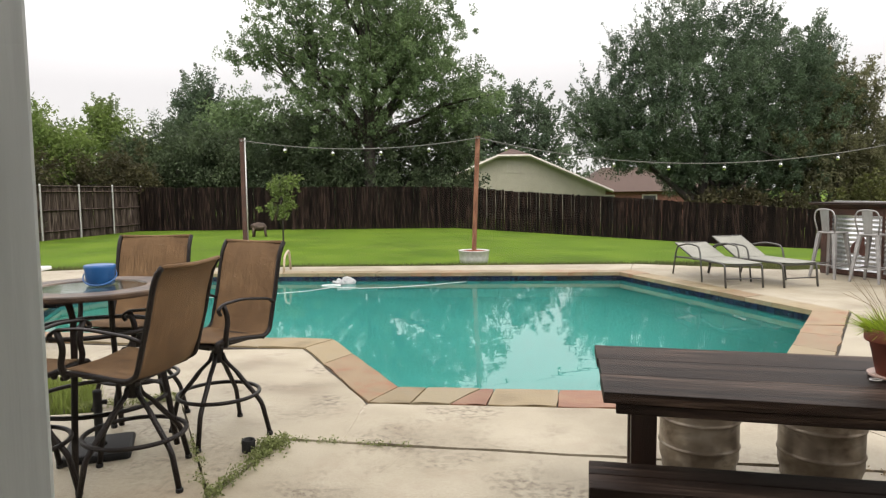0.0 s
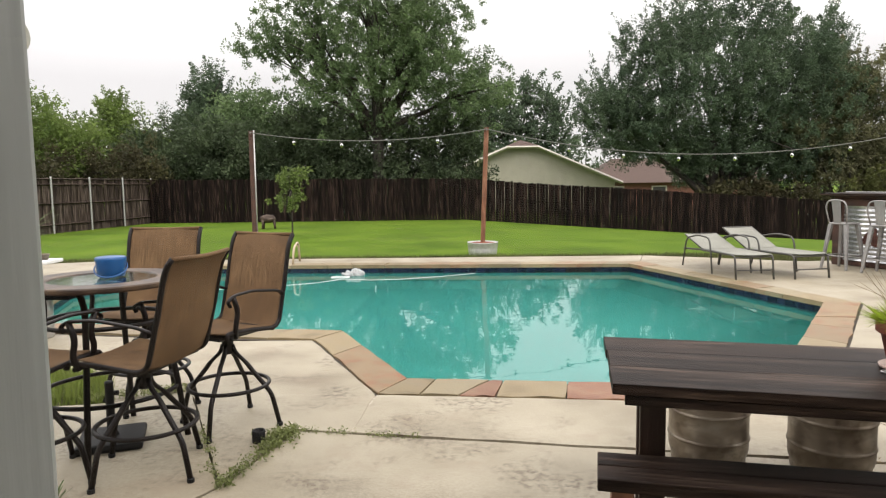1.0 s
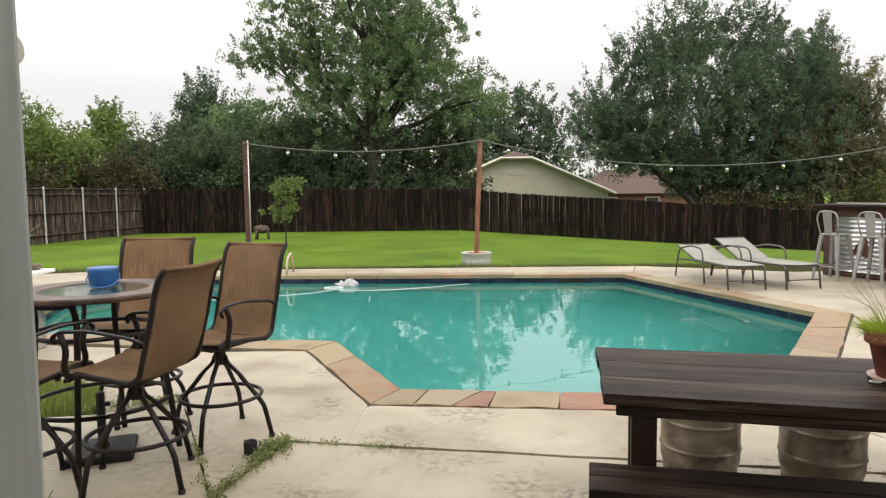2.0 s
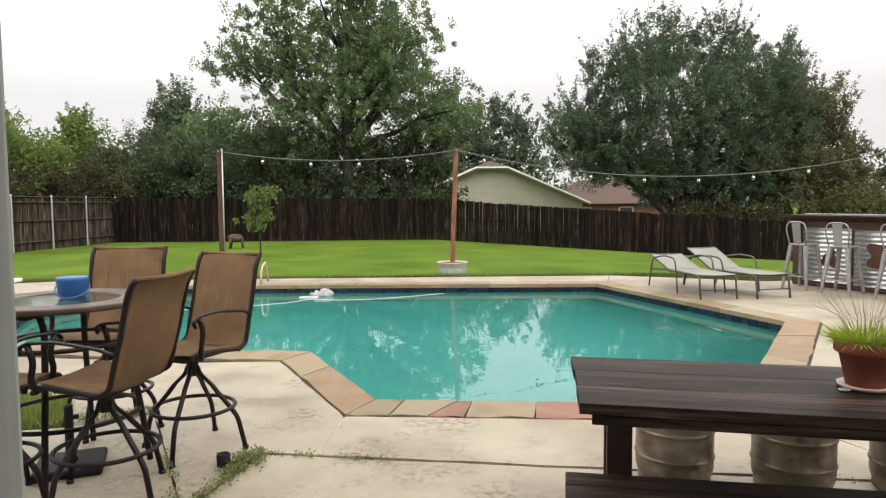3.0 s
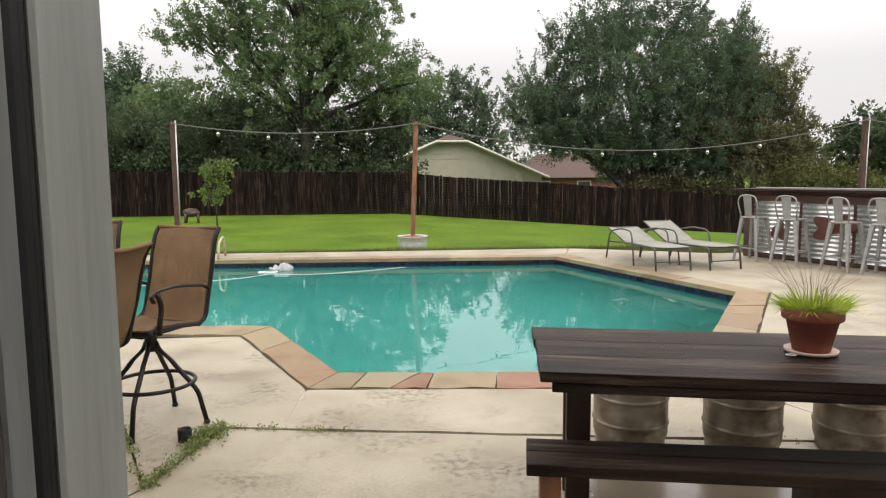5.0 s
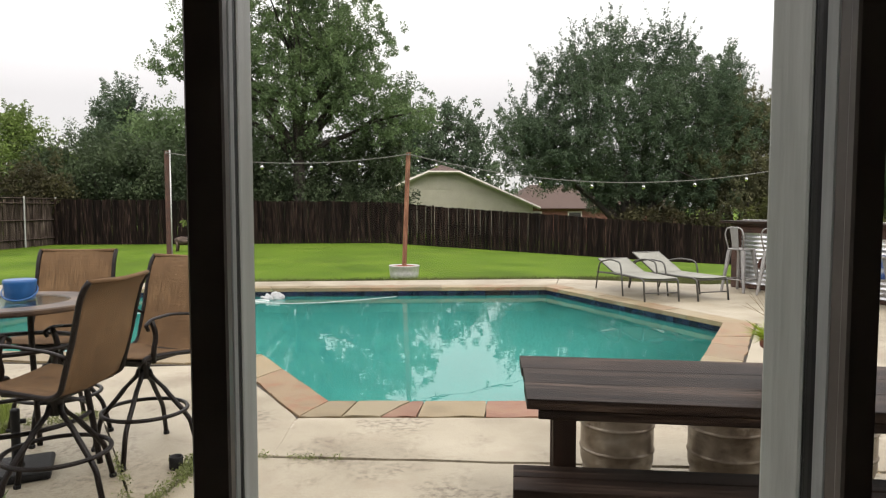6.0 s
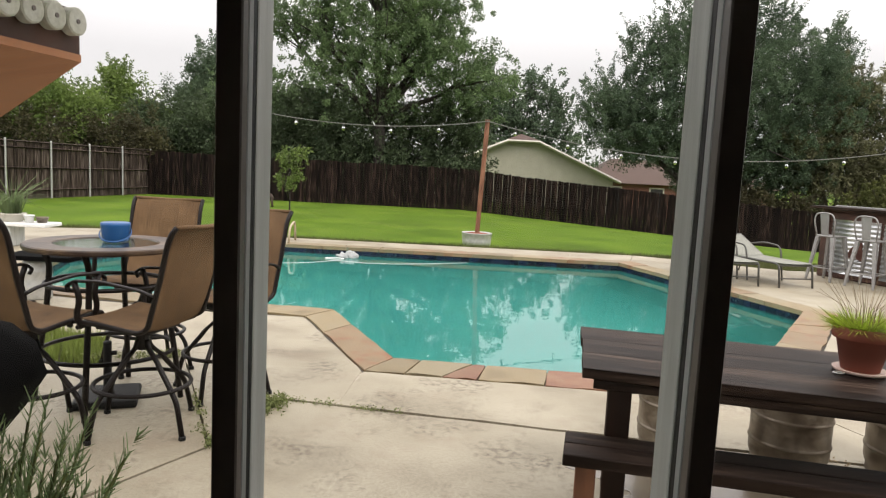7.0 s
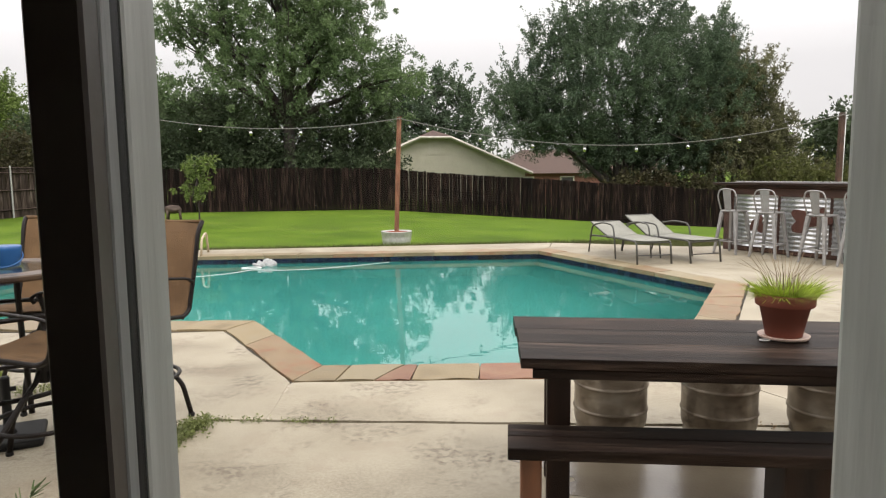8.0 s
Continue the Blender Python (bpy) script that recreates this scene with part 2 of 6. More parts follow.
M_BARK = material("bark", [(0.014, 0.011, 0.009), (0.04, 0.031, 0.025)], scale=6, rough=0.95, stretch=(2, 2, 0.5), fine=20, bump=0.8, bump_far=0.03)
M_SIDING = material("house_siding", [(0.50, 0.47, 0.38), (0.58, 0.55, 0.455)], scale=1.5, rough=0.7, fine=20)
M_ROOF = material("brown_shingles", [(0.05, 0.03, 0.025), (0.11, 0.06, 0.045)], scale=4, rough=0.9, fine=18, bump=0.5, bump_far=0.02)
M_ROOF_RED = material("red_brown_shingles", [(0.06, 0.037, 0.029), (0.12, 0.078, 0.062)], scale=4, rough=0.9, fine=18, bump=0.5, bump_far=0.02)
M_BRICKWALL = material("far_brick", [(0.15, 0.062, 0.045), (0.23, 0.105, 0.078)], scale=6, rough=0.9, fine=20, bump=0.4)
M_TRIM = material("pale_trim", [(0.50, 0.47, 0.40), (0.60, 0.57, 0.50)], scale=4, rough=0.6)
M_INT = material("interior_wall_paint", [(0.70, 0.67, 0.62), (0.78, 0.75, 0.7)], scale=3, rough=0.9, fine=40)
M_WIRE = material("black_wire", [(0.02, 0.02, 0.02), (0.05, 0.05, 0.05)], scale=20, rough=0.5, bump=0)
M_SOFFIT = material("orange_plywood", [(0.50, 0.20, 0.085), (0.62, 0.28, 0.13)], scale=4, rough=0.6, stretch=(0.4, 3, 3), fine=35, bump=0.2)
M_DISC = material("pale_disc", [(0.50, 0.50, 0.40), (0.70, 0.70, 0.64)], scale=30, rough=0.7, fine=120, bump=0.2, spread=0.12)
L_MID = leaf_material("leaves_mid_green", (0.076, 0.124, 0.052), (0.195, 0.275, 0.122))
L_DARK = leaf_material("leaves_dark_green", (0.036, 0.056, 0.028), (0.09, 0.125, 0.058))
L_OAK = leaf_material("leaves_blue_green", (0.047, 0.079, 0.046), (0.135, 0.19, 0.108), 0.28)
L_RUSSET = leaf_material("leaves_olive_brown", (0.085, 0.088, 0.045), (0.215, 0.21, 0.11), 0.3)
L_BRIGHT = leaf_material("leaves_bright_green", (0.08, 0.13, 0.028), (0.20, 0.275, 0.07))
L_BROWN = leaf_material("leaves_brown_green", (0.045, 0.04, 0.02), (0.09, 0.085, 0.035))
L_YELLOW = leaf_material("leaves_yellow_green", (0.06, 0.075, 0.02), (0.14, 0.145, 0.045))
L_LIME = leaf_material("leaves_lime", (0.22, 0.32, 0.025), (0.46, 0.55, 0.08), 0.55)


def glass(name, tint, ior, rough, wave=0.0):
    m = bpy.data.materials.new(name)
    m.use_nodes = True
    n, l = m.node_tree.nodes, m.node_tree.links
    b = n["Principled BSDF"]
    b.inputs["Base Color"].default_value = (*tint, 1)
    b.inputs["Transmission Weight"].default_value = 1.0
    b.inputs["IOR"].default_value, b.inputs["Roughness"].default_value = ior, rough
    if wave:
        tc, a, c, add, bp = (n.new("ShaderNode" + k) for k in ("TexCoord", "TexNoise", "TexNoise", "Math", "Bump"))
        a.inputs["Scale"].default_value, a.inputs["Detail"].default_value = 1.6, 2
        c.inputs["Scale"].default_value, c.inputs["Detail"].default_value = 7.0, 1
        add.operation = "MULTIPLY_ADD"
        add.inputs[1].default_value = 0.18
        l.new(tc.outputs["Object"], a.inputs["Vector"])
        l.new(tc.outputs["Object"], c.inputs["Vector"])
        l.new(c.outputs[0], add.inputs[0])
        l.new(a.outputs[0], add.inputs[2])
        bp.inputs["Strength"].default_value, bp.inputs["Distance"].default_value = 1.0, wave
        l.new(add.outputs[0], bp.inputs["Height"])
        l.new(bp.outputs[0], b.inputs["Normal"])
    return m


M_WATER = glass("pool_water", (0.62, 0.95, 0.92), 1.33, 0.0, wave=0.0022)
M_PANE = glass("window_glass", (0.98, 0.99, 0.985), 1.45, 0.0)
M_TOPGLASS = glass("table_glass", (0.75, 0.85, 0.84), 1.45, 0.08)
M_BULB = glass("bulb_glass", (0.95, 0.95, 0.93), 1.3, 0.05)


def woven(name, dark, mid, light):
    """Sling cloth: slubby upright threads of uneven colour, crossed by fine level ones."""
    m = material(name, [dark, mid, light], scale=3.5, rough=0.8, spec=0.2, bump=0, fine=160, contrast=0.7)
    n, l = m.node_tree.nodes, m.node_tree.links
    b = n["Principled BSDF"]
    tc = n.new("ShaderNodeTexCoord")
    height = None
    for st, weight in (((430, 6, 16), 1.0), ((150, 5, 7), 0.8), ((9, 60, 420), 0.8)):
        mp, no, mul = n.new("ShaderNodeMapping"), n.new("ShaderNodeTexNoise"), n.new("ShaderNodeMath")
        mp.inputs["Scale"].default_value = st
        no.inputs["Scale"].default_value, no.inputs["Detail"].default_value = 1.0, 2
        mul.operation = "MULTIPLY_ADD"
        mul.inputs[1].default_value, mul.inputs[2].default_value = weight, 0.0
        l.new(tc.outputs["Object"], mp.inputs[0])
        l.new(mp.outputs[0], no.inputs["Vector"])
        l.new(no.outputs[0], mul.inputs[0])
        if height is not None:
            l.new(height, mul.inputs[2])
        height = mul.outputs[0]
    r, mix = n.new("ShaderNodeMapRange"), n.new("ShaderNodeMix")
    r.inputs["From Min"].default_value, r.inputs["From Max"].default_value = 0.95, 1.65
    r.inputs["To Min"].default_value, r.inputs["To Max"].default_value = 0.38, 1.7
    mix.data_type, mix.blend_type, mix.inputs[0].default_value = "RGBA", "MULTIPLY", 1.0
    l.new(height, r.inputs["Value"])
    l.new(b.inputs["Base Color"].links[0].from_socket, mix.inputs[6])
    l.new(r.outputs[0], mix.inputs[7])
    l.new(mix.outputs[2], b.inputs["Base Color"])
    bp = n.new("ShaderNodeBump")
    bp.inputs["Strength"].default_value, bp.inputs["Distance"].default_value = 0.6, 0.002
    l.new(height, bp.inputs["Height"])
    l.new(bp.outputs[0], b.inputs["Normal"])
    return m


M_SLING = woven("woven_brown_sling", (0.085, 0.048, 0.024), (0.125, 0.074, 0.037), (0.165, 0.102, 0.052))
M_STONE_RUST = material("flagstone_rust", [(0.19, 0.10, 0.05), (0.27, 0.16, 0.085), (0.29, 0.20, 0.12)], scale=5, rough=0.55, spread=0.12, fine=40, bump=0.5, bump_far=0.008, stain=(3.5, 0.52, 0.7, (0.20, 0.085, 0.04)))
M_STONE_OLIVE = material("flagstone_olive", [(0.17, 0.135, 0.075), (0.25, 0.205, 0.12), (0.22, 0.18, 0.11)], scale=5, rough=0.55, spread=0.18, fine=40, bump=0.5, bump_far=0.008, stain=(3.0, 0.55, 0.6, (0.28, 0.12, 0.06)))
M_EDGE = leaf_material("rough_edge_grass", (0.05, 0.06, 0.02), (0.14, 0.15, 0.05))
L_SAP = leaf_material("leaves_sapling", (0.075, 0.115, 0.03), (0.21, 0.28, 0.075))
M_RIMSTONE = material("brown_rim_tile", [(0.022, 0.015, 0.012), (0.06, 0.04, 0.028), (0.13, 0.085, 0.05)], scale=9, rough=0.42, spec=0.3, fine=60)
M_MULCH = material("red_mulch", [(0.16, 0.04, 0.02), (0.28, 0.08, 0.04)], scale=40, rough=0.95, fine=90, bump=0.9, bump_far=0.02)
M_HOSE = material("white_hose", [(0.6, 0.62, 0.6), (0.75, 0.76, 0.74)], scale=20, rough=0.4, bump=0)
M_CUTOUT = material("rusty_cut_steel", [(0.05, 0.018, 0.012), (0.12, 0.045, 0.03)], scale=10, rough=0.8, fine=50)
M_ORNAMENT = material("dark_bronze_cast", [(0.018, 0.011, 0.008), (0.05, 0.03, 0.02), (0.12, 0.085, 0.06)], scale=9, rough=0.7, fine=50)
M_BLUEBAG = material("blue_white_print", [(0.02, 0.06, 0.22), (0.03, 0.10, 0.34), (0.5, 0.55, 0.6)], scale=9, rough=0.6, contrast=1.6)
M_PLANTER = material("pale_planter", [(0.45, 0.47, 0.43), (0.56, 0.58, 0.54)], scale=7, rough=0.6, fine=50)
M_TAN = material("tan_tube", [(0.38, 0.30, 0.20), (0.46, 0.37, 0.26)], scale=12, rough=0.4)
L_PALE = leaf_material("leaves_pale_strap", (0.10, 0.15, 0.06), (0.22, 0.28, 0.13))
L_ROSEMARY = leaf_material("leaves_rosemary", (0.11, 0.17, 0.065), (0.24, 0.32, 0.15))
L_WEED = leaf_material("leaves_weed", (0.13, 0.165, 0.05), (0.30, 0.325, 0.14))
L_DRY = leaf_material("dry_stems", (0.34, 0.25, 0.15), (0.5, 0.39, 0.25))

# ---- mesh helpers ----
def part(name, bm, mat, parent=None, label="", smooth=False):
    me = bpy.data.meshes.new(name)
    if smooth:
        for f in bm.faces:
            f.smooth = True
    bm.to_mesh(me)
    bm.free()
    me.materials.append(mat)
    ob = new(name, me)
    if parent:
        ob.parent = parent
    if label:
        tagged(ob, label)
    return ob


def thing(name, label, category, at=(0, 0, 0), turn=0.0, group="", kind=""):
    ob = new(name)
    ob.empty_display_size = 0.1
    ob.matrix_basis = pose(*at, 0, 0, turn)
    return tagged(ob, label, category, group, kind)


def share(name, me, parent, m):
    ob = new(name, me)
    ob.parent = parent
    ob.matrix_basis = m
    return ob


def box(bm, x0, x1, y0, y1, z0, z1, bevel=0.0, m=None):
    b = bmesh.new() if bevel or m else bm
    r = bmesh.ops.create_cube(b, size=1.0)
    for v in r["verts"]:
        v.co = Vector(((x0 + x1) / 2 + v.co.x * (x1 - x0), (y0 + y1) / 2 + v.co.y * (y1 - y0), (z0 + z1) / 2 + v.co.z * (z1 - z0)))
    if b is not bm:
        if bevel:
            bmesh.ops.bevel(b, geom=b.edges[:], offset=bevel, segments=2, affect="EDGES", profile=0.5)
        if m:
            b.transform(m)
        join(bm, b)
    return bm


def join(bm, other):
    tmp = bpy.data.meshes.new("tmp")
    other.to_mesh(tmp)
    other.free()
    bm.from_mesh(tmp)
    bpy.data.meshes.remove(tmp)
    return bm


def lathe(bm, outline, seg=24, at=(0, 0, 0)):
    rings = []
    for r, z in outline:
        rings.append([bm.verts.new((at[0] + r * math.cos(2 * math.pi * k / seg), at[1] + r * math.sin(2 * math.pi * k / seg), at[2] + z)) for k in range(seg)])
    for a, b in zip(rings, rings[1:]):
        for k in range(seg):
            bm.faces.new((a[k], a[(k + 1) % seg], b[(k + 1) % seg], b[k]))
    bm.faces.new(list(reversed(rings[0])))
    bm.faces.new(rings[-1])
    return bm


def tube(bm, pts, r, seg=8, closed=False, flat=1.0):
    """A round bar along the points; r is one radius or one for each point."""
    pts = [Vector(p) for p in pts]
    n = len(pts)
    rad = r if isinstance(r, (list, tuple)) else [r] * n
    rings, up = [], None
    for k, p in enumerate(pts):
        a = pts[(k - 1) % n] if closed or k else p
        b = pts[(k + 1) % n] if closed or k < n - 1 else p
        d = (b - a).normalized()
        if up is None:
            up = Vector((0, 0, 1)) if abs(d.z) < 0.9 else Vector((1, 0, 0))
        side = d.cross(up)
        if side.length < 1e-4:
            side = d.cross(Vector((0.3, 1, 0.1)))
        side.normalize()
        up = side.cross(d).normalized()
        rings.append([bm.verts.new(p + rad[k] * (math.cos(2 * math.pi * j / seg) * side + flat * math.sin(2 * math.pi * j / seg) * up)) for j in range(seg)])
    for k in range(n if closed else n - 1):
        a, b = rings[k], rings[(k + 1) % n]
        for j in range(seg):
            bm.faces.new((a[j], a[(j + 1) % seg], b[(j + 1) % seg], b[j]))
    if not closed:
        bm.faces.new(list(reversed(rings[0])))
        bm.faces.new(rings[-1])
    return bm


def arc(cx, cy, cz, r, a0, a1, n, plane="xy"):
    out = []
    for k in range(n + 1):
        a = radians(a0 + (a1 - a0) * k / n)
        c, s = r * math.cos(a), r * math.sin(a)
        out.append({"xy": (cx + c, cy + s, cz), "xz": (cx + c, cy, cz + s), "yz": (cx, cy + c, cz + s)}[plane])
    return out


def rounded(pts, r, n=4):
    """A line of points with its inner corners rounded off."""
    pts = [Vector(p) for p in pts]
    out = [pts[0]]
    for a, b, c in zip(pts, pts[1:], pts[2:]):
        ra = min(r, (a - b).length * 0.45, (c - b).length * 0.45)
        p, q = b + (a - b).normalized() * ra, b + (c - b).normalized() * ra
        for k in range(n + 1):
            t = k / n
            out.append(p * (1 - t) ** 2 + b * 2 * t * (1 - t) + q * t * t)
    return out + [pts[-1]]


def slab(bm, pts, z0, z1, bevel=0.0):
    """An upright prism over a polygon."""
    b = bmesh.new()
    area = sum(p[0] * q[1] - q[0] * p[1] for p, q in zip(pts, pts[1:] + pts[:1]))
    pts = pts if area > 0 else list(reversed(pts))
    lo, hi = [b.verts.new((x, y, z0)) for x, y in pts], [b.verts.new((x, y, z1)) for x, y in pts]
    k = len(pts)
    for j in range(k):
        b.faces.new((lo[j], lo[(j + 1) % k], hi[(j + 1) % k], hi[j]))
    b.faces.new(list(reversed(lo)))
    top = b.faces.new(hi)
    if bevel:
        bmesh.ops.bevel(b, geom=list(top.edges), offset=bevel, segments=2, affect="EDGES", profile=0.5)
    return join(bm, b)


def inset(pts, d):
    """The polygon moved in by d along each side's normal (out for d < 0)."""
    area = sum(p[0] * q[1] - q[0] * p[1] for p, q in zip(pts, pts[1:] + pts[:1]))
    s = 1 if area > 0 else -1
    out, k = [], len(pts)
    for j in range(k):
        a, b, c = (Vector((*pts[(j + o) % k][:2], 0)) for o in (-1, 0, 1))
        u, w = (b - a).normalized(), (c - b).normalized()
        nu, nw = Vector((-u.y, u.x, 0)) * s, Vector((-w.y, w.x, 0)) * s
        mid = (nu + nw).normalized()
        q = b + mid * (d / max(mid.dot(nu), 0.3))
        out.append((q.x, q.y))
    return out


def mesh_arrays(name, co, faces_n, corners, mat, smooth=False):
    """A mesh from plain arrays: co (n, 3), equal faces with that many corners."""
    me = bpy.data.meshes.new(name)
    co = np.asarray(co, np.float32)
    nf = len(co) // corners if faces_n is None else len(faces_n)
    idx = np.arange(nf * corners, dtype=np.int32) if faces_n is None else np.asarray(faces_n, np.int32).ravel()
    me.vertices.add(len(co))
    me.vertices.foreach_set("co", co.ravel())
    me.loops.add(len(idx))
    me.loops.foreach_set("vertex_index", idx)
    me.polygons.add(nf)
    me.polygons.foreach_set("loop_start", np.arange(0, nf * corners, corners, dtype=np.int32))
    me.polygons.foreach_set("loop_total", np.full(nf, corners, np.int32))
    me.update(calc_edges=True)
    me.materials.append(mat)
    return me


def leaves(rng, centres, radii, per, size, droop=0.2):
    """Small pointed leaves, four corners each, scattered in clumps round the centres."""
    n = len(centres) * per
    c = np.repeat(centres, per, 0)
    r = np.repeat(radii, per)[:, None]
    d = rng.normal(size=(n, 3))
    d /= np.linalg.norm(d, axis=1, keepdims=True)
    p = c + d * r * rng.random((n, 1)) ** 0.5
    a = rng.normal(size=(n, 3)) + d * 0.8
    a[:, 2] -= droop
    a /= np.linalg.norm(a, axis=1, keepdims=True)
    b = np.cross(a, rng.normal(size=(n, 3)))
    b /= np.linalg.norm(b, axis=1, keepdims=True)
    s = size * (0.6 + 0.8 * rng.random((n, 1)))
    quad = np.stack([p - a * s, p + b * s * 0.45, p + a * s, p - b * s * 0.45], 1)
    return quad.reshape(-1, 3)


def tree(name, label, at, trunk_r, lumps, mat, seed, clumps=900, per=40, size=0.13, clump_r=0.55, trunk_h=None, category="tree", forks=1, hollow=0.45, wisps=0, wisp_len=1.0):
    """A tapered trunk with limbs into each lump of the crown; the crown is many small leaves in clumps."""
    rng = np.random.default_rng(seed)
    ob = thing(name, label, category, at)
    bm = bmesh.new()
    top = trunk_h or min(l[2] for l in lumps)
    for f in range(forks):
        lean = Vector((rng.normal() * 0.25 * (forks > 1), rng.normal() * 0.25 * (forks > 1), 0))
        base = lean * 0.3
        crotch = Vector((0, 0, top)) + lean * top * 0.8
        tube(bm, [base + Vector((0, 0, -0.3)), base * 1.0 + Vector((0, 0, 0.15)), (base + crotch) / 2, crotch], [trunk_r * 1.5, trunk_r * 1.1, trunk_r * 0.85, trunk_r * 0.7], 9)
        for j, l in enumerate(lumps):
            if j % forks != f:
                continue
            end = Vector(l[:3]) + Vector((0, 0, l[5] * 0.4))
            mid = crotch.lerp(end, 0.5) + Vector((rng.normal() * 0.3, rng.normal() * 0.3, -0.2))
            tube(bm, [crotch - Vector((0, 0, 0.3)), crotch.lerp(mid, 0.5), mid, end], [trunk_r * 0.55, trunk_r * 0.42, trunk_r * 0.3, 0.03], 7)
            for _ in range(5):
                q = Vector(l[:3]) + Vector([rng.normal() * l[3 + k] * 0.55 for k in range(3)])
                tube(bm, [mid.lerp(end, rng.random() * 0.8), (mid + q) / 2 + Vector((0, 0, 0.2)), q], [trunk_r * 0.2, trunk_r * 0.13, 0.015], 5)
    part("trunk", bm, M_BARK, ob, "dark rough bark", True)
    vol = np.array([(l[3] * l[4] * l[5]) ** 0.67 for l in lumps])
    centres = []
    for l, k in zip(lumps, np.maximum((vol / vol.sum() * clumps).astype(int), 4)):
        d = rng.normal(size=(k, 3))
        d /= np.linalg.norm(d, axis=1, keepdims=True)
        rad = hollow + (1.02 - hollow) * rng.random((k, 1)) ** 0.6
        far = rng.random((k, 1)) < 0.2
        rad = np.where(far, rng.uniform(1.0, 1.32, (k, 1)), rad)
        bumpy = 1 + 0.18 * np.sin(d[:, :1] * 7 + seed) * np.cos(d[:, 1:2] * 6 + d[:, 2:] * 5)
        centres.append(np.array(l[:3]) + d * rad * bumpy * np.array(l[3:6]))
    centres = np.concatenate(centres)
    co = leaves(rng, centres, clump_r * (0.5 + 0.8 * rng.random(len(centres))), per, size)
    if wisps:
        # thin leafy shoots that stand out of the crown
        pick = rng.choice(len(lumps), wisps, p=vol / vol.sum())
        lump = np.array([lumps[i] for i in pick])
        d = rng.normal(size=(wisps, 3)) + np.array([0, 0, 0.5])
        d /= np.linalg.norm(d, axis=1, keepdims=True)
        root = lump[:, :3] + d * lump[:, 3:6] * rng.uniform(0.8, 1.0, (wisps, 1))
        way = d * 0.7 + np.array([0, 0, 0.75]) + rng.normal(size=(wisps, 3)) * 0.2
        length = wisp_len * rng.uniform(0.35, 1.1, (wisps, 1))
        steps = [rng.random((wisps, 1)) for _ in range(18)]
        shoot = np.concatenate([root + way * length * s for s in steps])
        thin = np.concatenate([clump_r * (0.6 - 0.35 * s[:, 0]) for s in steps])
        co = np.concatenate([co, leaves(rng, shoot, thin, 5, size * 0.8)])
    crown = new("crown", mesh_arrays("crown", co, None, 4, mat))
    crown.parent = ob
    return ob

# ---- the setting ----
POOL = [(-0.377, 5.12), (2.34, 4.86), (4.51, 8.21), (3.19, 12.24), (-4.6, 12.62), (-5.7, 10.0), (-4.9, 7.46), (-1.15, 6.85)]
RIM = [(-0.55, 4.777), (2.5, 4.465), (4.89, 8.135), (3.46, 12.58), (-4.82, 12.97), (-6.06, 10.02), (-5.16, 7.1), (-1.355, 6.50)]
WATER_Z = -0.13


def ground_z(x, y):
    """Level by the pool, falling off behind it towards the east."""
    far = min(max((y - 13.6) / 14.5, 0), 1.4)
    fall = 0.06 + 0.05 * far
    east = max(x - 0.5, 0) * 0.066 * far
    return -fall - min(east, 2.2)


def terrain():
    xs = np.concatenate([np.linspace(-900, -40, 8), np.linspace(-36, 40, 78), np.linspace(46, 900, 9)])
    ys = np.concatenate([np.linspace(-300, -12, 6), np.linspace(-8, 60, 70), np.linspace(66, 1400, 10)])
    co, keep = [], {}
    hole = [Vector((*p, 0)) for p in inset(POOL, -1.3)]

    def inside(x, y):
        hit = False
        for a, b in zip(hole, hole[1:] + hole[:1]):
            if (a.y > y) != (b.y > y) and x < (b.x - a.x) * (y - a.y) / (b.y - a.y) + a.x:
                hit = not hit
        return hit

    for y in ys:
        for x in xs:
            co.append((x, y, ground_z(x, y) - (0.35 if y < 13.4 and -9 < x < 13 and y > -8 else 0)))
    nx = len(xs)
    faces = []
    for j in range(len(ys) - 1):
        for i in range(nx - 1):
            cx, cy = (xs[i] + xs[i + 1]) / 2, (ys[j] + ys[j + 1]) / 2
            corner = [(xs[i + a], ys[j + b]) for a in (0, 1) for b in (0, 1)]
            if inside(cx, cy) and all(inside(*q) for q in corner):
                continue
            faces.append((j * nx + i, j * nx + i + 1, (j + 1) * nx + i + 1, (j + 1) * nx + i))
    ob = new("ground", mesh_arrays("ground", co, faces, 4, M_LAWN))
    for p in ob.data.polygons:
        p.use_smooth = True
    return tagged(ob, "mown bright green lawn behind the pool", "ground", kind="structure")


terrain()

# pool basin, tile band, water
bm = bmesh.new()
rings = []
shallow = inset(POOL, 0.5)
for pts, z in ((POOL, -0.02), (POOL, -1.15), (shallow, -1.5)):
    rings.append([bm.verts.new((x, y, z)) for x, y in pts])
for a, b in zip(rings, rings[1:]):
    for k in range(len(POOL)):
        bm.faces.new((a[(k + 1) % len(POOL)], a[k], b[k], b[(k + 1) % len(POOL)]))
bm.faces.new(rings[-1])
basin = tagged(part("pool_basin", bm, M_PLASTER), "pale teal plaster pool basin under the water", "pool", kind="structure")
bm = bmesh.new()
slab(bm, inset(POOL, 0.004), WATER_Z - 0.002, WATER_Z)
for f in [f for f in bm.faces if f.normal.z < 0.5]:
    bm.faces.remove(f)
water = tagged(part("water", bm, M_WATER), "still teal swimming pool water", "water", kind="structure")
water.visible_shadow = False

# deck: concrete panels round the pool, split where the joints run
deck = thing("pavement", "pale worn concrete pool deck with cracked joints", "pavement", kind="structure")


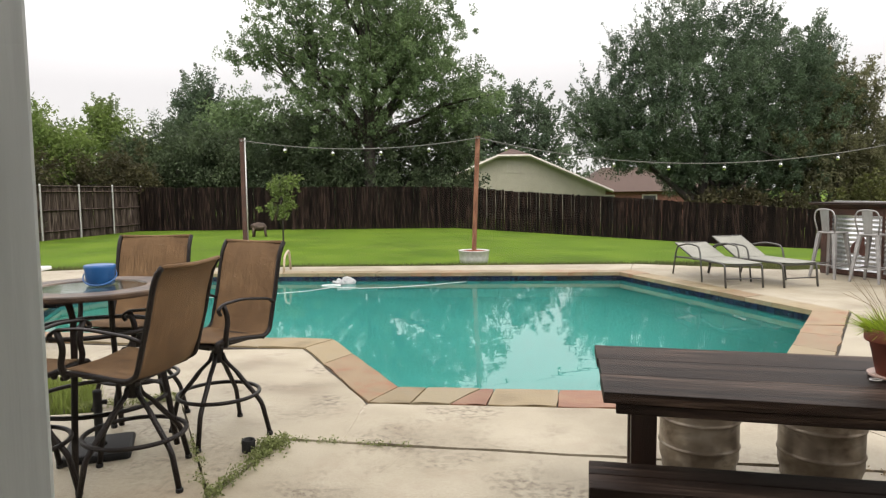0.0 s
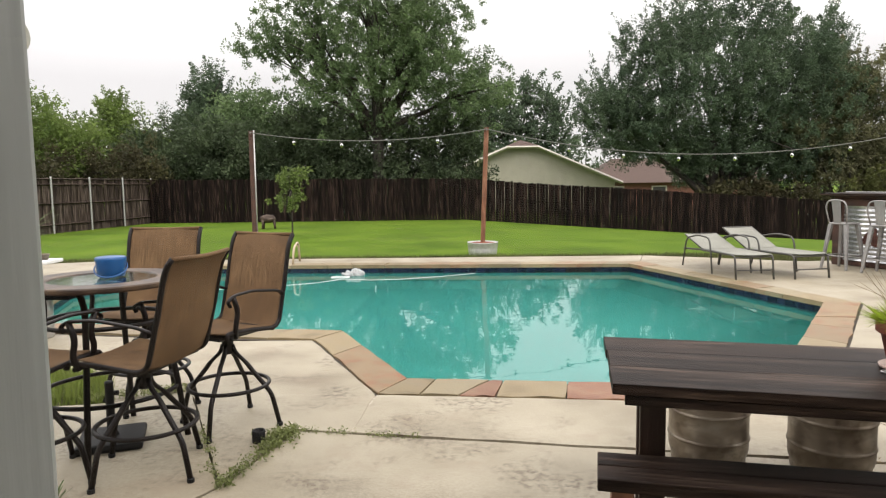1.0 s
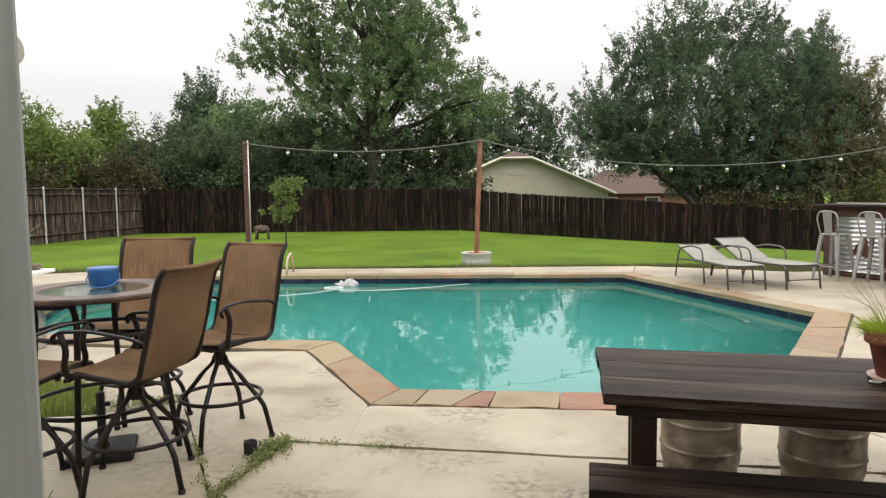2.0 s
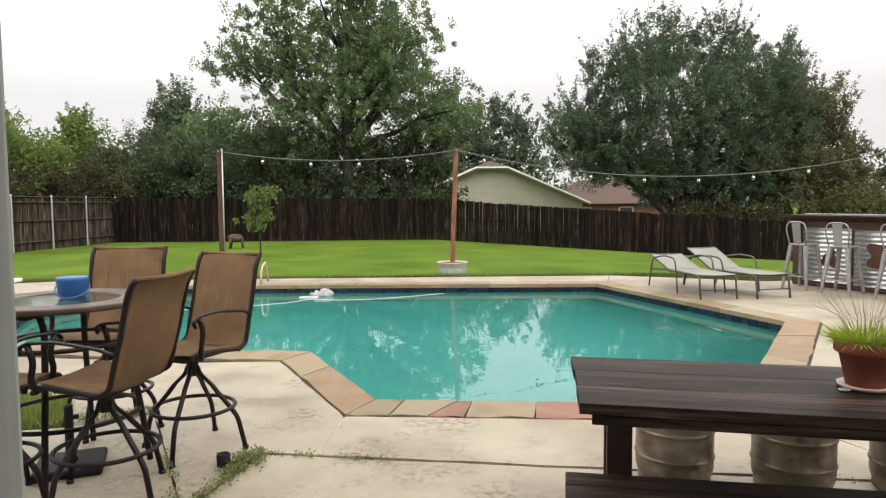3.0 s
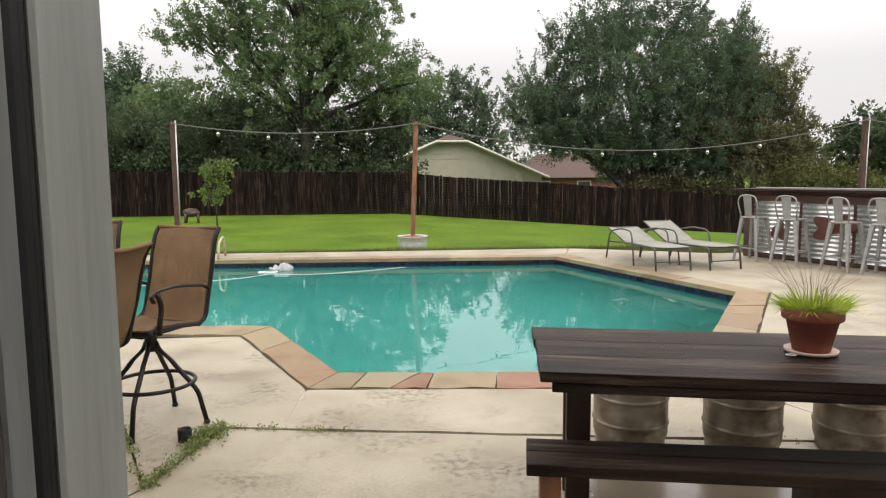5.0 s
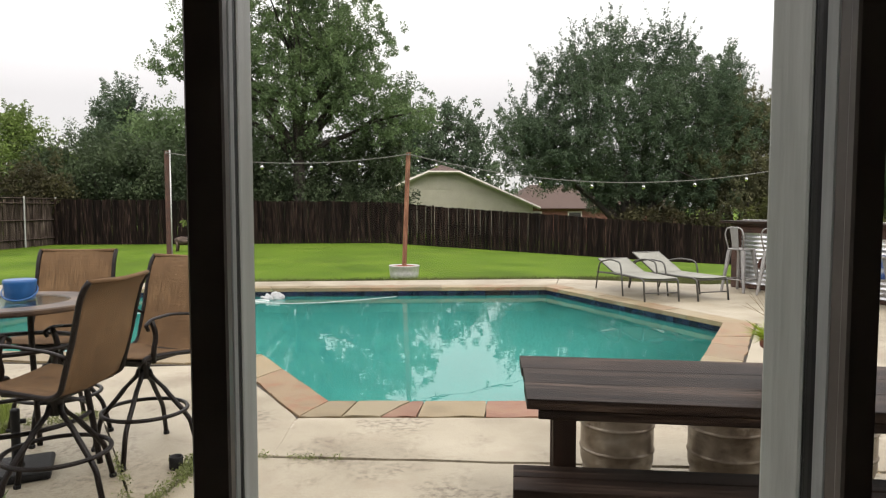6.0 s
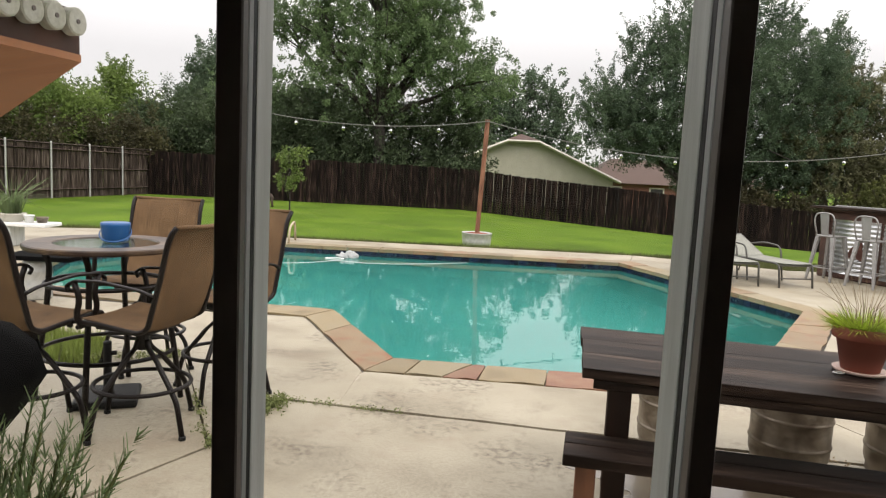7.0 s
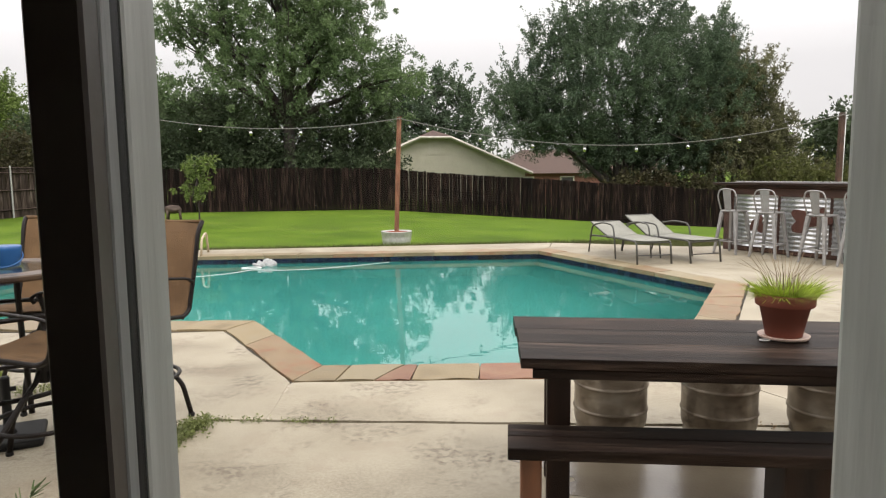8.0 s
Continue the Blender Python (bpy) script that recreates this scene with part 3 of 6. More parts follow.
def panel(pts, seed, gap=0.012, z=0.0):
    """One concrete panel with slightly ragged edges."""
    rng = random.Random(seed)
    pts = inset(pts, gap / 2)
    out = []
    for a, b in zip(pts, pts[1:] + pts[:1]):
        n = max(1, int(math.dist(a, b) / 0.13))
        for k in range(n):
            t = k / n
            j = 0.0065 if k else 0
            out.append((a[0] + (b[0] - a[0]) * t + rng.uniform(-j, j), a[1] + (b[1] - a[1]) * t + rng.uniform(-j, j)))
    bm = bmesh.new()
    slab(bm, out, -0.32, z, 0.008)
    return part("panel", bm, M_CONCRETE, deck)


J0, J1, J2, J3 = (-0.99, 4.085), (-0.63, 4.018), (2.4, 3.50), (11.9, 1.85)
K = (-0.54, RIM[0][1])
W = 0.02  # the deck stays clear of the coping's outer edge
R = inset(RIM, -W)
panel([(-1.212, 3.292), (-1.925, 2.012), (-3.432, 0.22), (11.9, 0.22), J3, J2, J1, J0], 1, 0.07)
panel([J1, J2, (2.85, 3.422), R[1], R[0]], 2, 0.009)
panel([(2.85, 3.422), J3, (11.9, 8.0), R[2], R[1]], 3)
panel([J0, J1, R[0], R[7], (-2.2, R[7][1]), (-1.95, 4.9), (-1.53, 4.02), (-1.19, 3.28)], 4, 0.009)
panel([(-1.95, 4.9), (-2.45, 4.62), (-3.9, 4.4), (-3.6, 0.3), (-3.4, 0.22), (-1.9, 2.0), (-1.19, 3.28), (-1.53, 4.02)], 5, 0.02)
panel([(-1.95, 4.9), (-2.2, R[7][1]), R[6], (-8.0, 6.6), (-8.4, 5.6), (-3.4, 5.55), (-2.75, 5.3), (-2.45, 4.62)], 6, 0.02)
panel([R[6], (-8.0, 6.6), (-9.2, 12.9), (-7.2, 13.6), (-4.5, 13.7), R[4], R[5]], 7)
panel([(-4.5, 13.7), (3.8, 13.6), R[3], R[4]], 8)
panel([R[3], (3.8, 13.6), (4.6, 13.25), (6.3, 12.35), (9.6, 12.6), (11.9, 8.0), R[2]], 9)
bm = bmesh.new()
slab(bm, [(J1[0] - 0.02, J1[1] + 0.02), (J1[0] + 0.02, J1[1] + 0.02), (R[0][0] + 0.015, R[0][1] - 0.03), (R[0][0] - 0.02, R[0][1] - 0.03)], -0.31, -0.004)
part("crack_filler", bm, M_FILLER, deck, "pale crumbling crack filler")
bm = bmesh.new()
for a, b in ((J0, J1), (J1, J2), (J2, J3)):
    slab(bm, [(a[0], a[1] - 0.06), (b[0], b[1] - 0.06), (b[0], b[1] + 0.03), (a[0], a[1] + 0.03)], -0.32, -0.02)
part("joint_soil", bm, M_JOINT, deck, "dark soil filling the long joint")
bed = bmesh.new()
slab(bed, [(-9.3, 0.2), (12, 0.2), (12, 3.2), (2.4, 4.2), (-0.7, 4.5), (-1.6, 6.1), (-9.3, 6.3)], -0.40, -0.33)
tagged(part("joint_bed", bed, M_JOINT, deck), "dark soil in the joints")

# house wall with the window that the camera looks out of, and the dark room behind
WY0, WY1 = 0.0, 0.17
# opening widened well past the view, to let more daylight into the room
WX0, WX1, WZ0, WZ1 = -1.72, 1.79, 0.83, 2.14
bm = bmesh.new()
box(bm, -4.6, WX0, WY0, WY1, -0.3, 2.5)
box(bm, WX1, 6.0, WY0, WY1, -0.3, 2.5)
box(bm, WX0, WX1, WY0, WY1, -0.3, WZ0)
box(bm, WX0, WX1, WY0, WY1, WZ1, 2.5)
tagged(part("wall_north", bm, M_INT), "painted house wall round the window", "wall", kind="structure")
# unseen room walls and floor, added pale so daylight bounces onto the sash
for nm, b in (("wall_south", (-4.6, 6.0, -4.7, -4.5, -0.3, 2.5)), ("wall_west", (-4.6, -4.4, -4.5, WY0, -0.3, 2.5)), ("wall_east", (5.8, 6.0, -4.5, WY0, -0.3, 2.5))):
    bm = bmesh.new()
    box(bm, *b)
    tagged(part(nm, bm, M_INT), "plain painted room wall", "wall", kind="structure")
bm = bmesh.new()
box(bm, -4.4, 5.8, -4.5, WY0, -0.3, 0.05)
tagged(part("floor", bm, M_TRIM), "unseen room floor kept pale to bounce daylight", "floor", kind="structure")
bm = bmesh.new()
box(bm, -4.7, 6.1, -4.8, 1.1, 2.5, 2.62)
tagged(part("ceiling", bm, M_WHITE), "white ceiling that runs out as a short eave", "ceiling", kind="structure")

# window: dark sash inside, pale bars outside, one pane in each bay
window = thing("window_1", "window with dark inner sash and pale narrow glazing bars", "window", kind="structure")
# the outer bays are out of view, added with the wider opening
BAR_X = [round(-0.0485 + 0.1568 * k, 4) for k in range(-10, 12)]
Y_IN, Y_OUT = 0.0245, 0.063


def bar(x, half, name):
    """From inside to outside: a dark bead, a pale lip, a dark gasket in a groove and a pale outer bead."""
    inner = [(half * 0.88, Y_IN), (half, Y_IN + 0.0008), (half, Y_IN + 0.0028), (half * 0.90, Y_IN + 0.0036), (half * 0.90, Y_IN + 0.0074)]
    lip = [(half * 0.90, Y_IN + 0.0075), (half * 0.96, Y_IN + 0.0080), (half * 0.96, Y_IN + 0.0122), (half * 0.88, Y_IN + 0.0126)]
    gasket = [(half * 0.86, Y_IN + 0.0045), (half * 0.86, Y_OUT - 0.004)]
    outer = [(half * 0.92, Y_IN + 0.0185), (half, Y_IN + 0.0195), (half, Y_OUT - 0.002), (half * 0.8, Y_OUT)]
    for pts, mat, nm, lab in ((inner, M_SASH, "inner_bead", "dark brown inner bead"), (lip, M_SILL, "lip", "pale grey lip"), (gasket, M_RUBBER, "gasket", "black glazing gasket"), (outer, M_SILL, name, "pale grey outer bar")):
        pts = [(x + a, y) for a, y in pts] + [(x - a, y) for a, y in reversed(pts)]
        bm = bmesh.new()
        slab(bm, pts, WZ0 + 0.03, WZ1 - 0.03)
        part(nm, bm, mat, window, lab)


for x in BAR_X:
    bar(x, 0.0042, "glazing_bar")
for z in (1.104, 1.354, 1.604, 1.854):
    for x0, x1 in zip(BAR_X, BAR_X[1:]):
        bm = bmesh.new()
        box(bm, x0 + 0.0052, x1 - 0.0052, Y_IN, Y_IN + 0.011, z - 0.005, z + 0.005)
        part("inner_bead", bm, M_SASH, window, "dark brown inner bead")
        bm = bmesh.new()
        box(bm, x0 + 0.0052, x1 - 0.0052, Y_IN + 0.0225, Y_OUT, z - 0.005, z + 0.005, 0.001)
        part("glazing_bar", bm, M_SILL, window, "pale grey outer bar")
for x0, x1 in ((WX0, BAR_X[0] - 0.0065), (BAR_X[-1] + 0.0065, WX1)):
    bm = bmesh.new()
    box(bm, x0, x1, Y_IN, Y_OUT + 0.03, WZ0, WZ1, 0.003)
    part("window_frame", bm, M_SILL, window)
for z0, z1 in ((WZ0, WZ0 + 0.03), (WZ1 - 0.03, WZ1)):
    bm = bmesh.new()
    box(bm, BAR_X[0] - 0.0065, BAR_X[-1] + 0.0065, Y_IN, Y_OUT + 0.03, z0, z1, 0.003)
    part("window_frame", bm, M_SILL, window)
for a, b in zip(BAR_X, BAR_X[1:]):
    bm = bmesh.new()
    box(bm, a + 0.0033, b - 0.0033, Y_IN + 0.0145, Y_IN + 0.0170, WZ0 + 0.03, WZ1 - 0.03)
    pane = part("pane", bm, M_PANE, window, "clear glass pane")
    pane.visible_shadow = False
bm = bmesh.new()
box(bm, WX0, WX1, Y_OUT + 0.03, WY1 + 0.03, WZ0 - 0.02, WZ0 - 0.001, 0.004)
part("window_sill", bm, M_SILL, window)


# fences
def fence(name, label, a, b, height, mat, z_of, far_side, seed, post_every=2.4, post_mat=M_FENCE, width=0.14, up=0.0, post_h=0.0, rise=0.0, cap=False):
    rng = random.Random(seed)
    ob = thing(name, label, "fence", kind="structure")
    A, B = Vector((*a, 0)), Vector((*b, 0))
    d = (B - A).normalized()
    side = Vector((-d.y, d.x, 0)) * far_side
    length = (B - A).length
    ang = math.degrees(math.atan2(d.y, d.x))
    shapes = []
    for k in range(5):
        bm = bmesh.new()
        w, t, h = (width - 0.006) / 2, 0.009, height * (1 + (k - 2) * 0.006)
        c = 0.025
        pts = [(-w, 0), (w, 0), (w, h - c), (w - c, h), (-w + c, h), (-w, h - c)]
        lo, hi = [bm.verts.new((x, -t, z)) for x, z in pts], [bm.verts.new((x, t, z)) for x, z in pts]
        bm.faces.new(lo)
        bm.faces.new(list(reversed(hi)))
        for j in range(6):
            bm.faces.new((lo[(j + 1) % 6], lo[j], hi[j], hi[(j + 1) % 6]))
        me = bpy.data.meshes.new("slat")
        bm.to_mesh(me)
        bm.free()
        me.materials.append(mat)
        shapes.append(me)
    n = int(length / width)
    for k in range(n):
        p = A + d * (k + 0.5) * length / n
        z = z_of(p.x, p.y) + up + rng.uniform(-0.012, 0.012)
        tall = Matrix.Diagonal((1, 1, 1 + rise / height * max(0.0, 1 - 2 * k / n) ** 0.7, 1))
        share("slat", rng.choice(shapes), ob, pose(p.x + side.x * rng.uniform(0, 0.006), p.y + side.y * rng.uniform(0, 0.006), z, rng.uniform(-0.8, 0.8), rng.uniform(-0.5, 0.5), ang) @ tall)
    if cap:
        bm = bmesh.new()
        tube(bm, [(q.x - side.x * 0.02, q.y - side.y * 0.02, z_of(q.x, q.y) + up + height + 0.005) for q in (A, A.lerp(B, 0.5), B)], 0.05, 4, flat=0.6)
        part("top_rail", bm, mat, ob)
    m = int(length / post_every)
    for k in range(m + 1):
        p = A + d * length * k / m - side * 0.075
        bm = bmesh.new()
        z = z_of(p.x, p.y)
        if post_mat is M_GALV:
            lathe(bm, [(0.034, -0.3), (0.034, height + up + post_h), (0.038, height + up + post_h), (0.03, height + up + post_h + 0.03)], 10)
        else:
            box(bm, -0.045, 0.045, -0.045, 0.045, -0.3, height + up - 0.06, 0.006)
        q = part("post", bm, post_mat, ob)
        q.matrix_basis = pose(p.x, p.y, z)
        if k == m:
            break
        for f in (0.16, 0.55, 0.90):
            e = A + d * length * (k + 1) / m - side * 0.075
            s0, s1 = p + side * 0.04, e + side * 0.04
            bm = bmesh.new()
            tube(bm, [(s0.x, s0.y, z + up + height * f), (s1.x, s1.y, z_of(e.x, e.y) + up + height * f)], 0.042, 4, flat=0.7)
            part("rail", bm, mat, ob)
    return ob


fence("fence_back", "tall dark stained wooden picket fence at the lawn's end", (-13.0, 29.35), (18.5, 29.2), 1.74, M_FENCE, ground_z, -1, 3, post_every=2.45, rise=0.13, width=0.125)
fence("fence_side", "grey weathered wooden fence with galvanised posts", (-15.0, 13.0), (-13.08, 29.5), 1.88, M_FENCE_GREY, ground_z, 1, 4, post_every=2.0, post_mat=M_GALV, post_h=0.05, cap=True)

# ---- trees and houses beyond the fence ----
def gz(x, y):
    return ground_z(x, y)


def lumps_at(x0, z0, rows, depth=0.8):
    """Lumps of a crown from world x, z and half sizes, about a trunk at x0 on ground z0."""
    return [(x - x0, 0.5 * math.sin(7 * k), z - z0, rx, max(rx * depth, 1.2), rz) for k, (x, z, rx, rz) in enumerate(rows)]


tree("tree", "tall leafy green shade tree with an open airy crown", (-3.6, 34, gz(-3.6, 34)), 0.36,
     lumps_at(-3.6, gz(-3.6, 34), [(-4.4, 6.5, 3.0, 2.4), (-7.2, 9.6, 2.1, 1.7), (-8.9, 8.3, 1.7, 0.9), (-6.2, 7.6, 1.9, 1.5), (-3.8, 10.4, 2.9, 2.1), (-1.0, 9.4, 2.1, 2.2), (-1.2, 6.8, 2.3, 2.0), (1.2, 5.9, 1.8, 1.5), (-4.0, 12.8, 3.0, 1.8), (-2.2, 8.2, 2.2, 1.8)]),
     L_MID, 11, clumps=1850, per=62, size=0.068, clump_r=0.33, trunk_h=4.2, hollow=0.15, wisps=220, wisp_len=0.7)
tree("tree", "dense leafy understory tree behind the fence", (-2.2, 35.5, gz(-2.2, 35.5)), 0.2,
     lumps_at(-2.2, gz(-2.2, 35.5), [(-4.4, 3.4, 2.9, 1.9), (-1.0, 3.2, 2.3, 2.0), (0.0, 4.2, 1.5, 2.0), (-7.6, 3.6, 2.0, 1.9), (-2.4, 1.4, 4.0, 1.4), (-6.5, 1.3, 2.6, 1.4), (0.2, 1.2, 1.6, 1.3)]),
     L_DARK, 24, clumps=1500, per=48, size=0.09, clump_r=0.5, trunk_h=1.0)
tree("tree", "broad dense dark green evergreen tree with several stems", (14.6, 37.5, gz(14.6, 37.5)), 0.40,
     lumps_at(14.1, gz(14, 37.5), [(8.2, 5.6, 1.8, 1.4), (10.3, 8.5, 1.8, 1.5), (12.9, 9.9, 1.9, 1.7), (16.3, 9.6, 1.7, 1.8), (19.6, 8.5, 0.9, 1.6), (8.6, 4.4, 2.2, 1.7), (13.0, 5.8, 3.6, 3.0), (17.6, 5.8, 3.2, 3.2), (10.4, 3.5, 2.2, 1.1), (12.4, 2.2, 1.2, 1.0), (17.2, 2.4, 3.0, 1.3), (13.8, 2.8, 2.2, 1.0), (19.4, 6.9, 1.8, 1.5)]),
     L_OAK, 12, clumps=3100, per=58, size=0.068, clump_r=0.38, trunk_h=1.9, forks=3, hollow=0.2, wisps=1000, wisp_len=1.2)
tree("tree", "olive-brown leafy tree against the broad evergreen", (20.6, 36.6, gz(20.6, 36.6)), 0.2,
     lumps_at(20.6, gz(20.6, 36.6), [(21.3, 6.0, 1.9, 1.8), (21.8, 3.5, 2.3, 1.7), (19.8, 2.6, 2.2, 1.4), (23.0, 2.2, 1.7, 1.4), (18.4, 3.9, 1.4, 1.3)]),
     L_RUSSET, 27, clumps=950, per=52, size=0.08, clump_r=0.40, trunk_h=1.5, hollow=0.2, wisps=150, wisp_len=1.1)
tree("tree", "slender airy green tree behind the neighbour house", (5.6, 60, gz(5.6, 60)), 0.25,
     lumps_at(5.6, gz(5.6, 60), [(5.0, 7.3, 2.4, 2.2), (8.0, 8.0, 1.4, 2.2), (2.6, 8.0, 1.8, 2.4), (6.6, 9.4, 0.9, 1.1), (9.4, 6.6, 1.0, 2.2), (3.8, 4.6, 3.0, 2.6), (8.0, 4.0, 3.0, 2.6)]), L_OAK, 13, clumps=500, per=44, size=0.14, clump_r=0.55, hollow=0.1, wisps=60, wisp_len=0.9)
tree("bush", "dark brownish scrub behind the fence under the evergreen", (15.5, 35.5, gz(15.5, 35.5)), 0.12,
     lumps_at(15.5, gz(15.5, 35.5), [(13.9, 0.3, 1.2, 1.1), (15.6, 0.2, 1.6, 1.2), (18.2, 0.2, 1.9, 1.1), (21.8, 0.3, 1.6, 1.0), (24.6, 0.6, 2.0, 1.3)]),
     L_BROWN, 25, clumps=420, per=34, size=0.11, clump_r=0.42, trunk_h=0.4, category="bush")
tree("tree", "pointed grey-green tree behind the fence corner", (-14.6, 41, gz(-14.6, 41)), 0.22,
     [(0.3, 0, 4.2, 2.3, 2.2, 2.6), (0.2, 0, 6.6, 1.2, 1.3, 1.7), (1.0, 0, 5.0, 1.7, 1.6, 1.6)], L_OAK, 14, clumps=700, per=52, size=0.08, clump_r=0.45, wisps=110, wisp_len=0.9)
tree("tree", "dense dark bushy tree over the fence", (-13.0, 33.5, gz(-13, 33)), 0.22,
     [(0, 0, 2.7, 2.6, 2, 2.0), (2.6, 0, 2.6, 2.2, 2, 1.9), (-2.4, 0, 2.2, 1.9, 1.8, 1.7)], L_DARK, 15, clumps=900, per=50, size=0.085, clump_r=0.5, trunk_h=1.0)
tree("tree", "leafy mid green tree beside the shade tree", (-9.8, 38, gz(-9.8, 38)), 0.22,
     [(0, 0, 4.0, 2.6, 2.2, 2.6), (2.6, 0, 3.4, 2.2, 2, 2.3), (-1.8, 0, 4.8, 1.6, 1.4, 1.6)], L_MID, 16, clumps=800, per=46, size=0.10, clump_r=0.55)
tree("tree", "bright green sunlit tree by the side fence", (-19.5, 30.5, gz(-19, 30)), 0.25,
     [(-0.9, 0, 3.7, 2.8, 2.6, 2.5), (-3.4, 0, 4.5, 2.4, 2.2, 2.4), (2.0, 0, 2.9, 1.8, 1.8, 1.5)], L_BRIGHT, 17, clumps=950, per=48, size=0.085, clump_r=0.5, wisps=120, wisp_len=0.7)
tree("tree", "bright green pointed young tree over the fence", (-17.6, 35.5, gz(-17, 35)), 0.18,
     [(0.3, 0, 3.3, 1.7, 1.7, 2.0), (0.3, 0, 5.1, 0.7, 0.8, 1.1), (2.4, 0, 2.6, 1.6, 1.6, 1.5)], L_BRIGHT, 18, clumps=620, per=44, size=0.08, clump_r=0.42, wisps=90, wisp_len=0.7)
tree("bush", "brownish green scrub along the fence", (-18.2, 28.5, gz(-18, 28)), 0.12,
     [(0, 0, 1.9, 2.4, 1.3, 1.4), (3.2, 1.8, 1.9, 2.2, 1.2, 1.3), (-3.0, -2, 2.0, 2.4, 1.3, 1.5), (4.6, 1.6, 2.0, 1.0, 1.0, 1.2)], L_BROWN, 19, clumps=760, per=44, size=0.075, clump_r=0.42, trunk_h=0.6, category="bush")
tree("tree", "dark green tree by the side yard", (-25.0, 24.5, gz(-25, 24)), 0.25,
     [(0, 0, 4.6, 3.2, 2.8, 3.0), (2.8, 0, 3.6, 2.2, 2, 2.2)], L_MID, 20, clumps=480, per=36, size=0.14, clump_r=0.55)
tree("bush", "yellow-green shrub beyond the bar", (22.5, 34, gz(22.5, 34)), 0.15,
     [(0, 0, 2.2, 2.8, 2, 1.9), (2.8, 0, 2.0, 2.2, 1.8, 1.6), (-2.0, 0, 1.6, 1.6, 1.4, 1.3)], L_YELLOW, 21, clumps=620, per=46, size=0.085, clump_r=0.5, category="bush")
tree("tree", "dark spreading tree with a leaning trunk beyond the bar", (31.5, 38, gz(31, 38)), 0.35,
     [(0, 0, 5.4, 4.2, 3, 2.4), (4, 0, 5.0, 3.6, 3, 2.4), (-3.4, 0, 5.4, 2.2, 2, 1.6)], L_DARK, 22, clumps=620, per=36, size=0.15, clump_r=0.6, trunk_h=2.2, forks=2)
tree("tree", "sapling with yellow-green leaves on the lawn", (-4.8, 20.4, gz(-4.8, 20.4)), 0.025,
     [(0, 0, 1.25, 0.50, 0.5, 0.42), (-0.05, 0, 1.72, 0.42, 0.4, 0.30), (0.15, 0, 1.9, 0.40, 0.35, 0.2)], L_SAP, 23, clumps=80, per=15, size=0.062, clump_r=0.17, trunk_h=0.75, hollow=0.2)


def far_wood(name, seed, x0, x1, y, top, mat):
    """A belt of trees too far off to tell apart."""
    rng = np.random.default_rng(seed)
    n = int(abs(x1 - x0) * 2.2)
    x = rng.uniform(x0, x1, n)
    h = top * (0.55 + 0.25 * np.sin(x * 0.21 + seed) + 0.2 * np.sin(x * 0.53))
    c = np.stack([x, y + rng.uniform(-4, 4, n), -2 + rng.random(n) ** 0.7 * (h + 2)], 1)
    ob = new(name, mesh_arrays(name, leaves(rng, c, np.full(n, 1.5), 40, 0.34), None, 4, mat))
    return tagged(ob, "distant belt of green trees", "trees", kind="stuff")


far_wood("far_woods", 31, -75, 8, 62, 6.5, L_MID)
far_wood("far_woods", 32, 6, 120, 75, 8.0, L_DARK)


